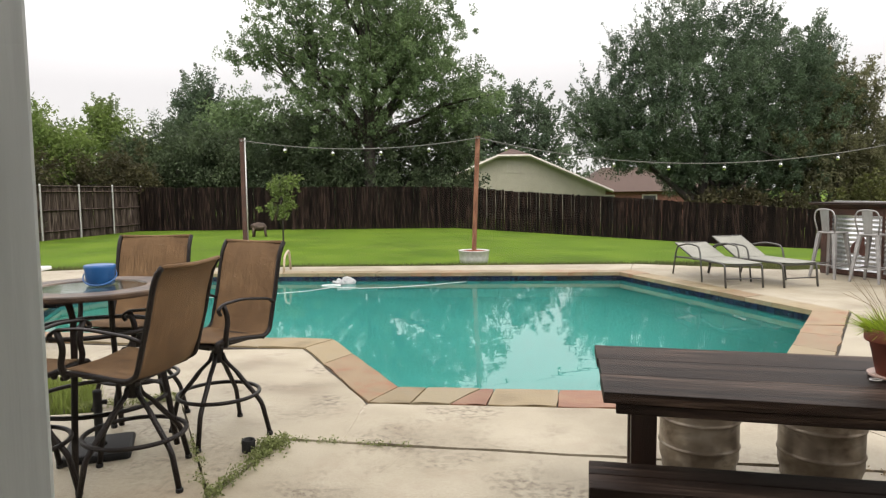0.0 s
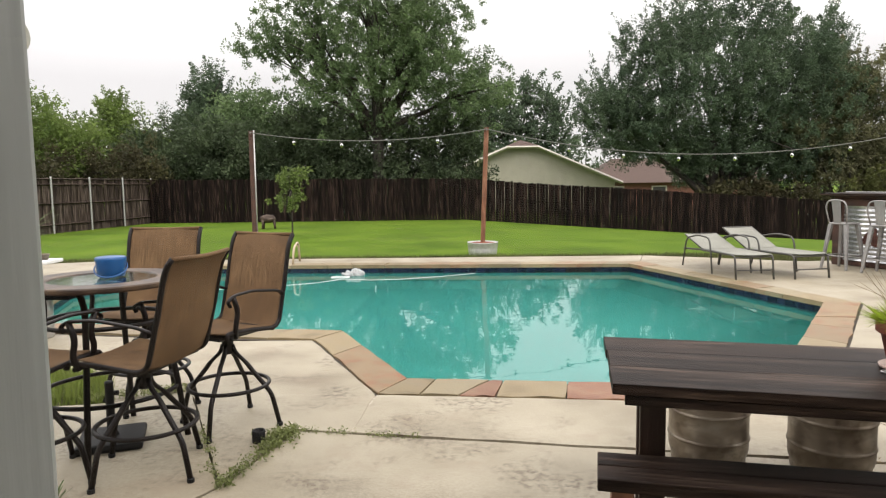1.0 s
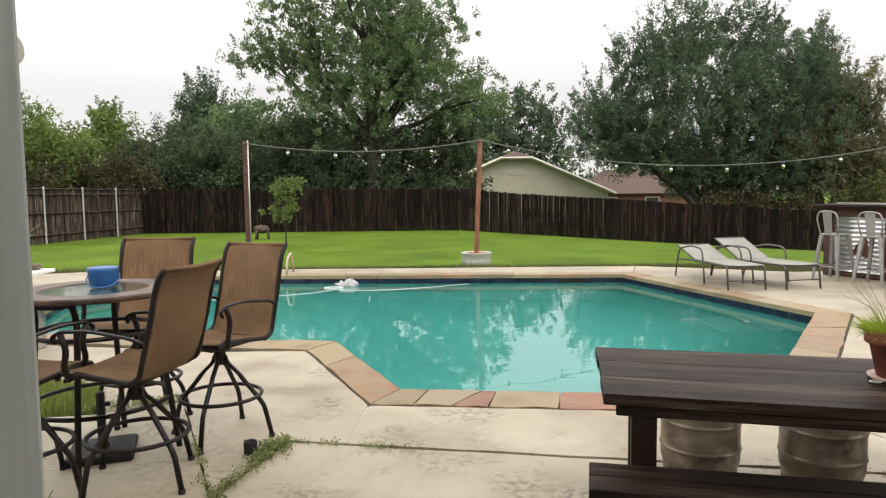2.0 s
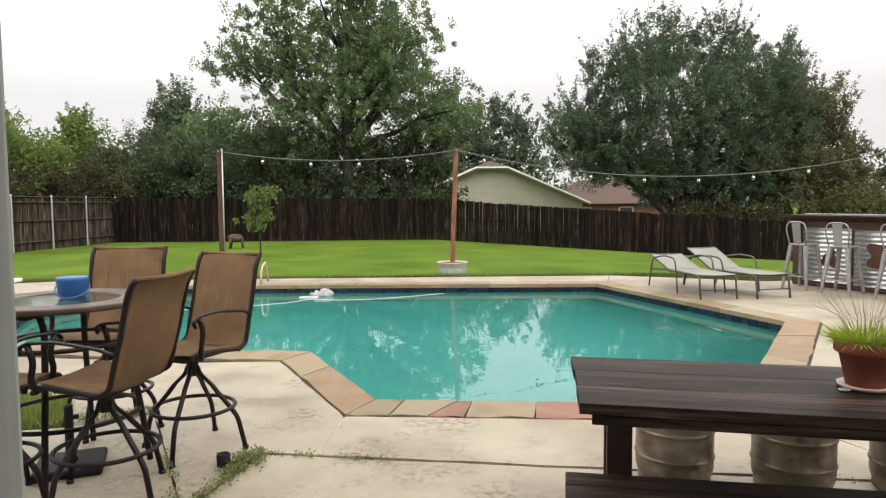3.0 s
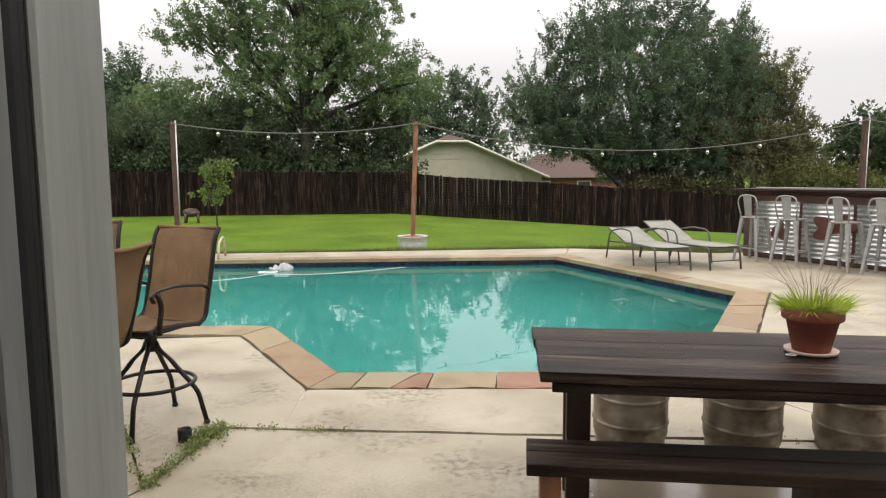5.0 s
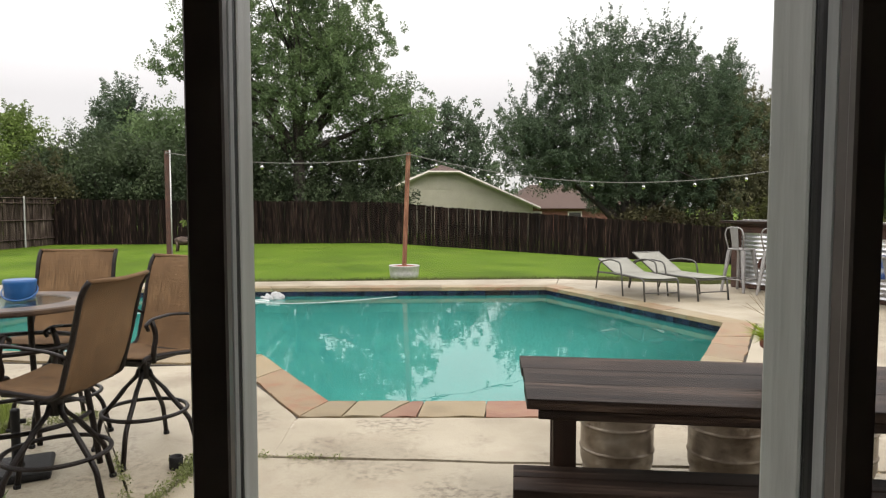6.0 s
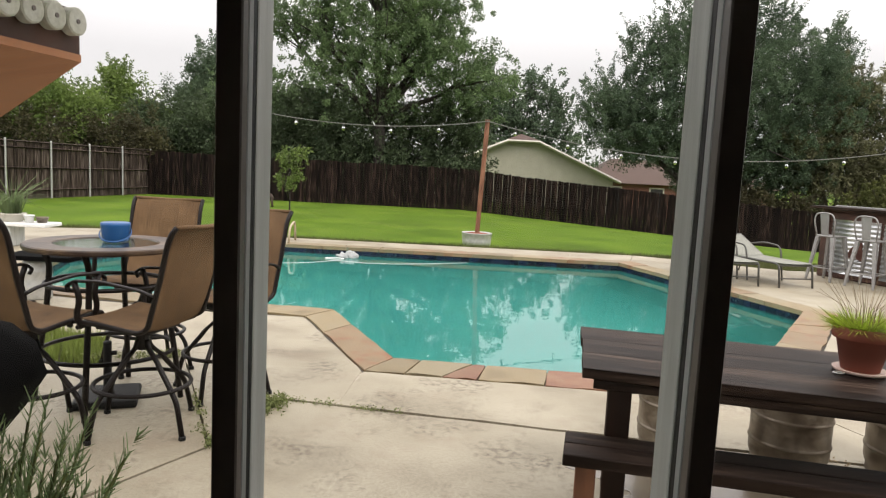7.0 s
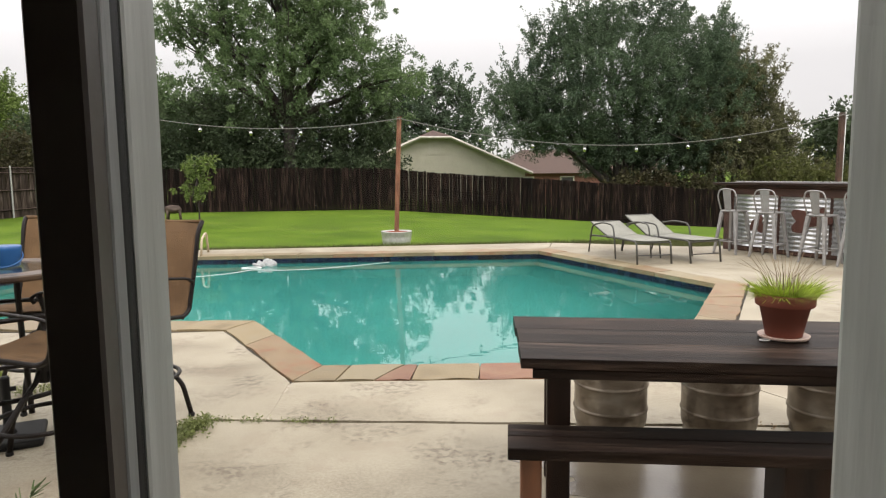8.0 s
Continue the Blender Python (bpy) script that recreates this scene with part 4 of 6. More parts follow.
# neighbours' houses
def neighbour():
    ob = thing("house", "pale sided neighbour house with a clipped gable and brown roof", "house", (4.66, 45.0, gz(4.66, 45)))
    z0 = -gz(4.66, 45)
    R, E, half, deep = z0 + 4.23, z0 + 1.41, 6.5, 12.0
    clip = 0.42

    def slope(x):
        return R - (R - E) * abs(x) / half

    xc = half * clip / (R - E)
    bm = bmesh.new()
    pts = [(-half + 0.4, 0), (half - 0.4, 0), (half - 0.4, slope(half - 0.4) - 0.12), (xc, R - clip - 0.1), (-xc, R - clip - 0.1), (-half + 0.4, slope(half - 0.4) - 0.12)]
    lo, hi = [bm.verts.new((x, 0.3, z)) for x, z in pts], [bm.verts.new((x, deep, z)) for x, z in pts]
    bm.faces.new(lo)
    bm.faces.new(list(reversed(hi)))
    for j in range(6):
        bm.faces.new((lo[(j + 1) % 6], lo[j], hi[j], hi[(j + 1) % 6]))
    wall = part("wall", bm, M_SIDING, ob)
    for k in range(22):
        z = 0.35 + k * 0.17
        w = half - 0.42 if z < E else min(half - 0.42, half * (R - z) / (R - E) - 0.1)
        if z > R - clip - 0.12 or w < 0.3:
            break
        bm = bmesh.new()
        box(bm, -w, w, 0.262, 0.298, z, z + 0.145)
        part("siding_board", bm, M_SIDING, wall)
    for s in (-1, 1):
        bm = bmesh.new()
        a = [(0, R), (s * half, E), (s * half, E - 0.14), (0, R - 0.14)]
        v = []
        for yy in (0, deep + 0.3):
            v.append([bm.verts.new((x, (1.5 if x == 0 and yy == 0 else -0.15) if yy == 0 else yy, z)) for x, z in a])
        xm = s * xc
        extra = [bm.verts.new((xm, -0.15, R - clip)), bm.verts.new((xm, -0.15, R - clip - 0.14))]
        f, bk = v
        bm.faces.new((f[0], extra[0], f[1], bk[1], bk[0]))
        bm.faces.new((f[3], bk[3], bk[2], f[2], extra[1]))
        bm.faces.new((extra[0], extra[1], f[2], f[1]))
        bm.faces.new((f[1], f[2], bk[2], bk[1]))
        part("roof", bm, M_ROOF, ob)
        bm = bmesh.new()
        tube(bm, [(xm, -0.2, R - clip - 0.1), (s * half, -0.2, E - 0.1)], 0.10, 4)
        part("trim_board", bm, M_TRIM, ob)
    bm = bmesh.new()
    a, b, c = (-xc - 0.1, -0.2, R - clip - 0.02), (xc + 0.1, -0.2, R - clip - 0.02), (0, 1.55, R + 0.03)
    va = [bm.verts.new(p) for p in (a, b, c)]
    vb = [bm.verts.new((p[0], p[1], p[2] - 0.08)) for p in (a, b, c)]
    bm.faces.new(va)
    bm.faces.new(list(reversed(vb)))
    for j in range(3):
        bm.faces.new((va[j], vb[j], vb[(j + 1) % 3], va[(j + 1) % 3]))
    part("hip_roof", bm, M_ROOF, ob)
    bm = bmesh.new()
    tube(bm, [(-xc - 0.1, -0.22, R - clip - 0.12), (xc + 0.1, -0.22, R - clip - 0.12)], 0.09, 4)
    part("trim_board", bm, M_TRIM, ob)
    vent = bmesh.new()
    box(vent, -0.42, 0.42, 0.235, 0.26, R - 1.65, R - 0.95)
    v = part("vent", vent, M_TRIM, ob, "louvred gable vent")
    for k in range(6):
        bm = bmesh.new()
        box(bm, -0.36, 0.36, 0.22, 0.238, R - 1.6 + k * 0.105, R - 1.53 + k * 0.105)
        part("slat", bm, M_SIDING, v)


neighbour()

pole = thing("street_pole", "thin pale street pole beyond the fence", "pole", (22.6, 52.0, gz(22.6, 52)))
bm = bmesh.new()
lathe(bm, [(0.07, -0.3), (0.07, 3.6), (0.05, 3.7)], 10)
part("shaft", bm, M_TRIM, pole)


def second_house():
    ob = thing("house", "red brick house with a low red-brown hipped roof", "house", (17.0, 55.0, gz(17, 55)))
    z0 = -gz(17, 55)
    bm = bmesh.new()
    box(bm, -5.5, 9, 0, 9, 0, z0 + 1.3)
    part("wall", bm, M_BRICKWALL, ob)
    bm = bmesh.new()
    lo = [bm.verts.new(p) for p in ((-6, -0.5, z0 + 1.25), (9.5, -0.5, z0 + 1.25), (9.5, 9.5, z0 + 1.25), (-6, 9.5, z0 + 1.25))]
    hi = [bm.verts.new(p) for p in ((-3.2, 4.5, z0 + 3.3), (6, 4.5, z0 + 3.3))]
    bm.faces.new(list(reversed(lo)))
    bm.faces.new((lo[0], lo[1], hi[1], hi[0]))
    bm.faces.new((lo[1], lo[2], hi[1]))
    bm.faces.new((lo[2], lo[3], hi[0], hi[1]))
    bm.faces.new((lo[3], lo[0], hi[0]))
    part("roof", bm, M_ROOF_RED, ob)
    for x in (-4.4, -1.0, 3.2):
        bm = bmesh.new()
        box(bm, x, x + 1.2, -0.06, -0.003, 0.4, z0 + 1.0)
        w = part("window", bm, M_TRIM, ob, "pale framed window")
        bm = bmesh.new()
        box(bm, x + 0.1, x + 1.1, -0.075, -0.063, 0.5, z0 + 0.9)
        part("pane", bm, M_WIRE, w)


second_house()

# ---- pool edge: coping stones, tile band, fittings ----
def along(a, b, t):
    return (a[0] + (b[0] - a[0]) * t, a[1] + (b[1] - a[1]) * t)


coping = thing("coping", "tan and red flagstone coping round the pool", "coping", kind="structure")
rng = random.Random(7)
# stones of the near edges: length along the edge, in metres, and kind
LAID = {0: [(0.25, M_STONE_TAN), (0.33, M_STONE_OLIVE), (0.17, M_STONE_RED), (0.46, M_STONE_TAN), (0.50, M_STONE_RED), (0.55, M_STONE_MIX)]}
TAIL = {7: [(0.36, M_STONE_TAN), (0.27, M_STONE_MIX), (0.37, M_STONE_MIX)]}
n = len(POOL)
for k in range(n):
    a0, a1, b0, b1 = POOL[k], POOL[(k + 1) % n], RIM[k], RIM[(k + 1) % n]
    length = math.dist(a0, a1)
    cuts, kinds = [0.0], []
    for step, kind in LAID.get(k, []):
        cuts.append(cuts[-1] + step / length)
        kinds.append(kind)
    for step, kind in TAIL.get(k, []):
        cuts.append(cuts[-1] + step)
        kinds.append(kind)
    while cuts[-1] < 0.999:
        cuts.append(cuts[-1] + rng.uniform(0.34, 0.66 if k != 1 else 0.8) / length)
    cuts = [c for c in cuts if c < 1 - 0.25 / length] + [1.0]
    skew = [0.0] + [rng.uniform(-0.07, 0.07) / length for _ in cuts[1:-1]] + [0.0]
    for j in range(len(cuts) - 1):
        g = 0.006 / length
        q = [along(a0, a1, cuts[j] + g - skew[j]), along(a0, a1, cuts[j + 1] - g - skew[j + 1]), along(b0, b1, cuts[j + 1] - g + skew[j + 1]), along(b0, b1, cuts[j] + g + skew[j])]
        d = Vector((a0[0] - b0[0], a0[1] - b0[1], 0)).normalized() * 0.025
        q[0], q[1] = (q[0][0] + d.x, q[0][1] + d.y), (q[1][0] + d.x, q[1][1] + d.y)
        edge = []
        for u, (p0, p1) in enumerate(zip(q, q[1:] + q[:1])):
            m = 3
            for i in range(m):
                w = 0.007 if i else 0.002
                if u == 2 and i:
                    w = 0.02
                pt = along(p0, p1, i / m)
                edge.append((pt[0] + rng.uniform(-w, w), pt[1] + rng.uniform(-w, w)))
        bm = bmesh.new()
        slab(bm, edge, -0.055, 0.006 + rng.uniform(-0.003, 0.004), 0.006)
        part("flagstone", bm, kinds[j] if j < len(kinds) else rng.choice((M_STONE_MIX, M_STONE_RUST, M_STONE_MIX, M_STONE_TAN, M_STONE_RUST) if k == 1 else (M_STONE_TAN, M_STONE_TAN, M_STONE_OLIVE, M_STONE_MIX, M_STONE_MIX, M_STONE_RED if k == 6 else M_STONE_TAN)), coping)
bm = bmesh.new()
for k in range(n):
    a0, a1, b0, b1 = POOL[k], POOL[(k + 1) % n], inset(RIM, -0.03)[k], inset(RIM, -0.03)[(k + 1) % n]
    slab(bm, [a0, a1, b1, b0], -0.30, -0.012)
part("mortar_bed", bm, M_JOINT, coping, "dark grey mortar")

band = thing("pool_tile_band", "dark blue glazed tile band at the waterline", "tiles", kind="structure")
bm = bmesh.new()
box(bm, -0.072, 0.072, -0.006, 0.006, -0.115, 0.0, 0.004)
tile_me = bpy.data.meshes.new("tile")
bm.to_mesh(tile_me)
bm.free()
tile_me.materials.append(M_TILE)
for k in range(n):
    a, b = POOL[k], POOL[(k + 1) % n]
    m = int(math.dist(a, b) / 0.15)
    ang = math.degrees(math.atan2(b[1] - a[1], b[0] - a[0]))
    nrm = Vector((-(b[1] - a[1]), b[0] - a[0], 0)).normalized() * 0.007
    for j in range(m):
        p = along(a, b, (j + 0.5) / m)
        share("tile", tile_me, band, pose(p[0] + nrm.x, p[1] + nrm.y, -0.056, 0, 0, ang))

bm = bmesh.new()
box(bm, 2.05, 2.50, 12.24, 12.285, -0.16, -0.06, 0.004)
tagged(part("skimmer", bm, M_RUBBER), "dark skimmer opening in the pool wall", "skimmer", kind="structure")

cleaner = thing("pool_cleaner", "white floating pool cleaner with fabric bag", "pool cleaner", (-1.78, 12.0, WATER_Z))
cleaner.scale = (0.66, 0.6, 0.5)
bm = bmesh.new()
for j, (x, y, r) in enumerate(((-0.1, 0, 0.17), (0.12, 0.12, 0.19), (0.02, 0.25, 0.13))):
    b = bmesh.new()
    bmesh.ops.create_icosphere(b, subdivisions=3, radius=r)
    for v in b.verts:
        v.co.z *= 0.75 + 1.1 * noise.noise(v.co * 11 + Vector((j * 5, 0, 0)))
        v.co.x *= 1.1 + 0.5 * noise.noise(v.co * 8 + Vector((0, j * 3, 2)))
        v.co += Vector((x, y, 0.04))
    join(bm, b)
part("bag", bm, M_BAG, cleaner, "crumpled white bag", True)
bm = bmesh.new()
tube(bm, [(-0.28 + 0.12 * math.cos(a) * 2, -0.35 + 0.16 * math.sin(a), 0.015) for a in np.linspace(0, 2 * math.pi, 20, endpoint=False)], 0.02, 6, True)
part("ring", bm, M_HOSE, cleaner, smooth=True)
hose = bmesh.new()
pts = [(-4.0 + 0.25 * k, 10.4 + 0.05 * math.sin(k * 0.9) + 0.115 * k, WATER_Z + 0.002) for k in range(8)]
tube(hose, pts + [(-1.9, 11.6, WATER_Z + 0.002), (-1.4, 11.45, WATER_Z + 0.002), (-0.9, 11.5, WATER_Z + 0.002), (-0.2, 11.8, WATER_Z + 0.002), (0.4, 12.15, WATER_Z + 0.002)], 0.0045, 6)
tagged(part("hose", hose, M_HOSE, smooth=True), "thin white hose floating on the pool", "hose")

rail = thing("hand_rail", "tan tubular pool handrail on the far deck", "handrail", (-3.50, 12.98, 0))
for x in (0.0, 0.5):
    bm = bmesh.new()
    tube(bm, rounded([(x, 0.3, 0.0), (x, 0.2, 0.40), (x, -0.2, 0.30), (x, -0.28, -0.0)], 0.12), 0.022, 8)
    part("rail", bm, M_TAN, rail, smooth=True)


# ---- picnic table, bench, kegs, plant ----
TABLE_TURN = -13.8
picnic = thing("picnic_table", "dark stained plank picnic table on the patio", "table", (0.588, 2.472, 0), TABLE_TURN)
# local x runs along the length, y across
for j in range(3):
    bm = bmesh.new()
    y = j * 0.26
    box(bm, 0.0 + (0.005 if j % 2 else 0), 2.5 - (0.005 if j % 2 else 0), y, y + 0.2585, 0.718, 0.76, 0.0025)
    for v in bm.verts:
        if v.co.x < 1:
            v.co.x -= 0.065 * v.co.y
    part("plank", bm, M_TABLE, picnic)
bm = bmesh.new()
box(bm, 0.045, 2.455, 0.004, 0.046, 0.678, 0.7165, 0.004)
part("apron", bm, M_TABLE, picnic)
bm = bmesh.new()
box(bm, 0.06, 2.44, 0.72, 0.76, 0.665, 0.716, 0.004)
part("apron", bm, M_TABLE, picnic)
for x in (0.105, 2.22):
    bm = bmesh.new()
    box(bm, x - 0.01, x + 0.11, 0.056, 0.715, 0.66, 0.714, 0.004)
    part("cross_beam", bm, M_TABLE_LEG, picnic)
    for y in (0.165, 0.60):
        bm = bmesh.new()
        box(bm, x, x + 0.098, y, y + 0.10, 0.0, 0.658, 0.006)
        part("leg", bm, M_TABLE_LEG, picnic)

bench = thing("bench", "dark stained plank bench beside the picnic table", "bench", (0.508, 2.345, 0), -12.0)
for j in range(2):
    bm = bmesh.new()
    box(bm, 0, 2.45, 0.130 * j, 0.130 * j + 0.127, 0.402, 0.45, 0.006)
    part("plank", bm, M_TABLE, bench)
for x in (0.05, 1.02, 2.26):
    wide = 0.24 if x == 1.02 else 0.08
    bm = bmesh.new()
    box(bm, x, x + wide, 0.03, 0.235, 0.0, 0.401, 0.006)
    part("leg", bm, M_LEG_RED if x < 0.1 else M_TABLE_LEG, bench, "raw reddish wooden leg" if x < 0.1 else "")


def keg(at, turn):
    ob = thing("keg", "dented stained steel beer keg used as a stool", "keg", at, turn, "kegs under the picnic table")
    bm = bmesh.new()
    R = 0.203
    prof = [(R * 0.86, 0.0), (R * 0.93, 0.012), (R * 0.93, 0.045), (R * 0.96, 0.06), (R - 0.001, 0.085), (R, 0.095)] + [(R + e, z + dz) for z in (0.15, 0.29, 0.435, 0.462, 0.492) for e, dz in ((0, -0.012), (0.0008, -0.009), (0.006, -0.004), (0.006, 0.004), (0.0008, 0.009), (0, 0.012))] + [(R, 0.505), (R - 0.002, 0.512), (R * 0.95, 0.525), (R * 0.90, 0.535)]
    lathe(bm, prof, 40)
    part("body", bm, M_KEG, ob, smooth=True)
    bm = bmesh.new()
    tube(bm, [(R * 0.93 * math.cos(a), R * 0.93 * math.sin(a), 0.575) for a in np.linspace(0, 2 * math.pi, 32, endpoint=False)], 0.014, 8, True)
    part("rim", bm, M_KEG, ob, smooth=True)
    for k in range(3):
        bm = bmesh.new()
        pts = arc(0, 0, 0, R * 0.92, 120 * k + 15, 120 * k + 75, 8)
        b = bmesh.new()
        v0, v1 = [b.verts.new((x, y, 0.52)) for x, y, _ in pts], [b.verts.new((x, y, 0.575)) for x, y, _ in pts]
        w0, w1 = [b.verts.new((x * 0.97, y * 0.97, 0.52)) for x, y, _ in pts], [b.verts.new((x * 0.97, y * 0.97, 0.575)) for x, y, _ in pts]
        for i in range(len(pts) - 1):
            b.faces.new((v0[i], v0[i + 1], v1[i + 1], v1[i]))
            b.faces.new((w0[i + 1], w0[i], w1[i], w1[i + 1]))
        join(bm, b)
        part("handle_wall", bm, M_KEG, ob, smooth=True)
    return ob


for x, y, tn in ((1.365, 3.57, 0), (1.945, 3.43, 70), (2.55, 3.36, 160)):
    keg((x, y, 0.0), tn)

pot = thing("potted_plant", "terracotta pot of lime-green grassy sedum on the table", "plant pot", (1.775, 2.615, 0.762))
pot.scale = (0.86, 0.86, 0.86)
bm = bmesh.new()
lathe(bm, [(0.10, 0.0), (0.115, 0.004), (0.122, 0.018), (0.117, 0.02), (0.10, 0.012)], 28)
part("saucer", bm, M_SAUCER, pot, "pale terracotta saucer", True)
bm = bmesh.new()
lathe(bm, [(0.085, 0.014), (0.118, 0.165), (0.132, 0.166), (0.138, 0.172), (0.140, 0.222), (0.134, 0.228), (0.122, 0.226), (0.116, 0.195), (0.05, 0.192)], 32)
part("pot", bm, M_TERRA, pot, smooth=True)


def blades(seed, count, centre, spread, height, width, lean, mat, parent, name="foliage", label="", z=0.0, curl=0.5):
    """Thin bent blades, two quads each, growing from round a centre."""
    r = np.random.default_rng(seed)
    a, d = r.uniform(0, 2 * math.pi, count), spread * np.sqrt(r.random(count))
    base = np.stack([centre[0] + d * np.cos(a), centre[1] + d * np.sin(a), np.full(count, z)], 1)
    dirn = np.stack([np.cos(a), np.sin(a), np.zeros(count)], 1) * (lean * (0.3 + d / max(spread, 1e-6)))[:, None] + r.normal(size=(count, 3)) * lean * 0.4
    h = height * r.uniform(0.55, 1.1, count)[:, None]
    up = np.array([0, 0, 1.0])
    mid = base + (up + dirn * 0.5) * h * 0.55
    top = base + (up * (1 - curl * 0.3) + dirn * (1 + curl)) * h
    side = np.cross(up, np.stack([np.cos(a + 1.0), np.sin(a + 1.0), np.zeros(count)], 1)) * width * 0.5
    q1 = np.stack([base - side, base + side, mid + side * 0.9, mid - side * 0.9], 1)
    q2 = np.stack([mid - side * 0.9, mid + side * 0.9, top + side * 0.15, top - side * 0.15], 1)
    ob = new(name, mesh_arrays(name, np.stack([q1, q2], 1).reshape(-1, 3), None, 4, mat))
    ob.parent = parent
    if label:
        tagged(ob, label)
    return ob


blades(5, 1500, (0, 0), 0.125, 0.075, 0.0075, 0.7, L_LIME, pot, "foliage", "lime green needle leaves", 0.19)
for k in range(34):
    a = k * 2.4
    bm = bmesh.new()
    e = 0.07 + 0.20 * ((k * 7) % 11) / 11
    tube(bm, [(0.05 * math.cos(a), 0.05 * math.sin(a), 0.2), (0.5 * e * math.cos(a), 0.5 * e * math.sin(a), 0.32), (e * math.cos(a), e * math.sin(a), 0.36 + 0.14 * ((k * 3) % 7) / 7)], [0.0014, 0.0012, 0.0008], 4)
    part("stem", bm, L_DRY, pot)
bm = bmesh.new()
tube(bm, [(1.665 + 0.022 * math.cos(a), 2.575 + 0.014 * math.sin(a), 0.766) for a in np.linspace(0, 2 * math.pi, 14, endpoint=False)], 0.0035, 6, True)
tagged(part("key_ring", bm, M_GALV, smooth=True), "small bright metal ring on the table", "ring")


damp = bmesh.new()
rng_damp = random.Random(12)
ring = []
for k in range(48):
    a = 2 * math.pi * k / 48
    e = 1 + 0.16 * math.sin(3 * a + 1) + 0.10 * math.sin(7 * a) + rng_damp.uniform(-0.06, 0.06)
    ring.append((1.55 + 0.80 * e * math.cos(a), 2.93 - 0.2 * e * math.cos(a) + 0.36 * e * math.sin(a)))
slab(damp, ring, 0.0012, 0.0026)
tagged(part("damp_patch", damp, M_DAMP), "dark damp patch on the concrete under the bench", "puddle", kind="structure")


# ---- bar-height dining set ----
def bar_chair(at, facing, legs=85):
    """Swivel chair facing local +y; facing is the compass angle of that way, from +x, and legs that of one leg."""
    ob = thing("bar_chair", "bronze metal swivel bar chair with woven brown sling", "chair", at, facing - 90, "bar chairs round the table")
    w = 0.235
    seat = [(0.235, 0.735), (0.19, 0.752), (0.05, 0.735), (-0.10, 0.715), (-0.185, 0.715)]
    back = [(-0.176, 0.716), (-0.195, 0.735), (-0.225, 0.82), (-0.262, 0.95), (-0.292, 1.06), (-0.322, 1.135), (-0.362, 1.185)]

    def sheet(line, sag):
        bm = bmesh.new()
        m = 8
        lay = []
        for off in (0, 0.006):
            rows = []
            for y, z in line:
                rows.append([bm.verts.new((-w + 2 * w * i / m, y - (off if z > 0.8 else 0) - sag * 0.6 * (1 - (2 * i / m - 1) ** 2) * (z > 0.8), z - (off if z < 0.8 else 0) - sag * (1 - (2 * i / m - 1) ** 2) * (z < 0.8))) for i in range(m + 1)])
            lay.append(rows)
        for s, rows in enumerate(lay):
            for r0, r1 in zip(rows, rows[1:]):
                for i in range(m):
                    f = (r0[i], r0[i + 1], r1[i + 1], r1[i])
                    bm.faces.new(f if s else tuple(reversed(f)))
        return bm

    part("seat", sheet(seat, 0.012), M_SLING, ob, smooth=True)
    part("backrest", sheet(back, 0.02), M_SLING, ob, smooth=True)
    for s in (-1, 1):
        x = s * (w + 0.01)
        bm = bmesh.new()
        tube(bm, rounded([(x, 0.245, 0.70), (x, 0.235, 0.735), (x, 0.05, 0.725), (x, -0.15, 0.70), (x, -0.205, 0.73), (x, -0.262, 0.95), (x, -0.32, 1.135), (x, -0.365, 1.19)], 0.05), 0.014, 8)
        part("side_rail", bm, M_BRONZE, ob, smooth=True)
        bm = bmesh.new()
        xa = x + s * 0.02
        tube(bm, rounded([(x, -0.25, 0.90), (xa, -0.18, 0.935), (xa, 0.05, 0.965), (xa, 0.20, 0.955), (xa, 0.245, 0.925), (xa, 0.225, 0.895)], 0.05), 0.015, 8, flat=0.6)
        part("armrest", bm, M_BRONZE, ob, smooth=True)
        bm = bmesh.new()
        tube(bm, rounded([(xa, 0.20, 0.95), (xa, 0.165, 0.86), (xa, 0.19, 0.77), (x, 0.17, 0.70)], 0.05), 0.015, 8)
        part("arm_post", bm, M_BRONZE, ob, smooth=True)
    bm = bmesh.new()
    tube(bm, [(-w - 0.01, -0.362, 1.188), (-w * 0.5, -0.378, 1.184), (0, -0.384, 1.181), (w * 0.5, -0.378, 1.184), (w + 0.01, -0.362, 1.188)], 0.012, 8)
    part("top_rail", bm, M_SLING, ob, smooth=True)
    for y, z in ((0.20, 0.70), (-0.15, 0.695)):
        bm = bmesh.new()
        tube(bm, [(-w - 0.01, y, z), (w + 0.01, y, z)], 0.013, 8)
        part("cross_rail", bm, M_BRONZE, ob, smooth=True)
    bm = bmesh.new()
    box(bm, -0.13, 0.13, -0.14, 0.19, 0.665, 0.688, 0.006)
    lathe(bm, [(0.05, 0.64), (0.05, 0.668)], 16)
    lathe(bm, [(0.032, 0.50), (0.036, 0.56), (0.036, 0.645)], 14)
    part("swivel_plate", bm, M_BRONZE, ob)
    for k in range(4):
        a = radians(legs + 90 * k - facing + 90)
        c, s = math.cos(a), math.sin(a)
        bm = bmesh.new()
        tube(bm, rounded([(0.03 * c, 0.03 * s, 0.60), (0.045 * c, 0.045 * s, 0.52), (0.13 * c, 0.13 * s, 0.38), (0.235 * c, 0.235 * s, 0.255), (0.275 * c, 0.275 * s, 0.20), (0.32 * c, 0.32 * s, 0.012)], 0.05), 0.0145, 8)
        leg = part("leg", bm, M_BRONZE, ob, smooth=True)
        bm = bmesh.new()
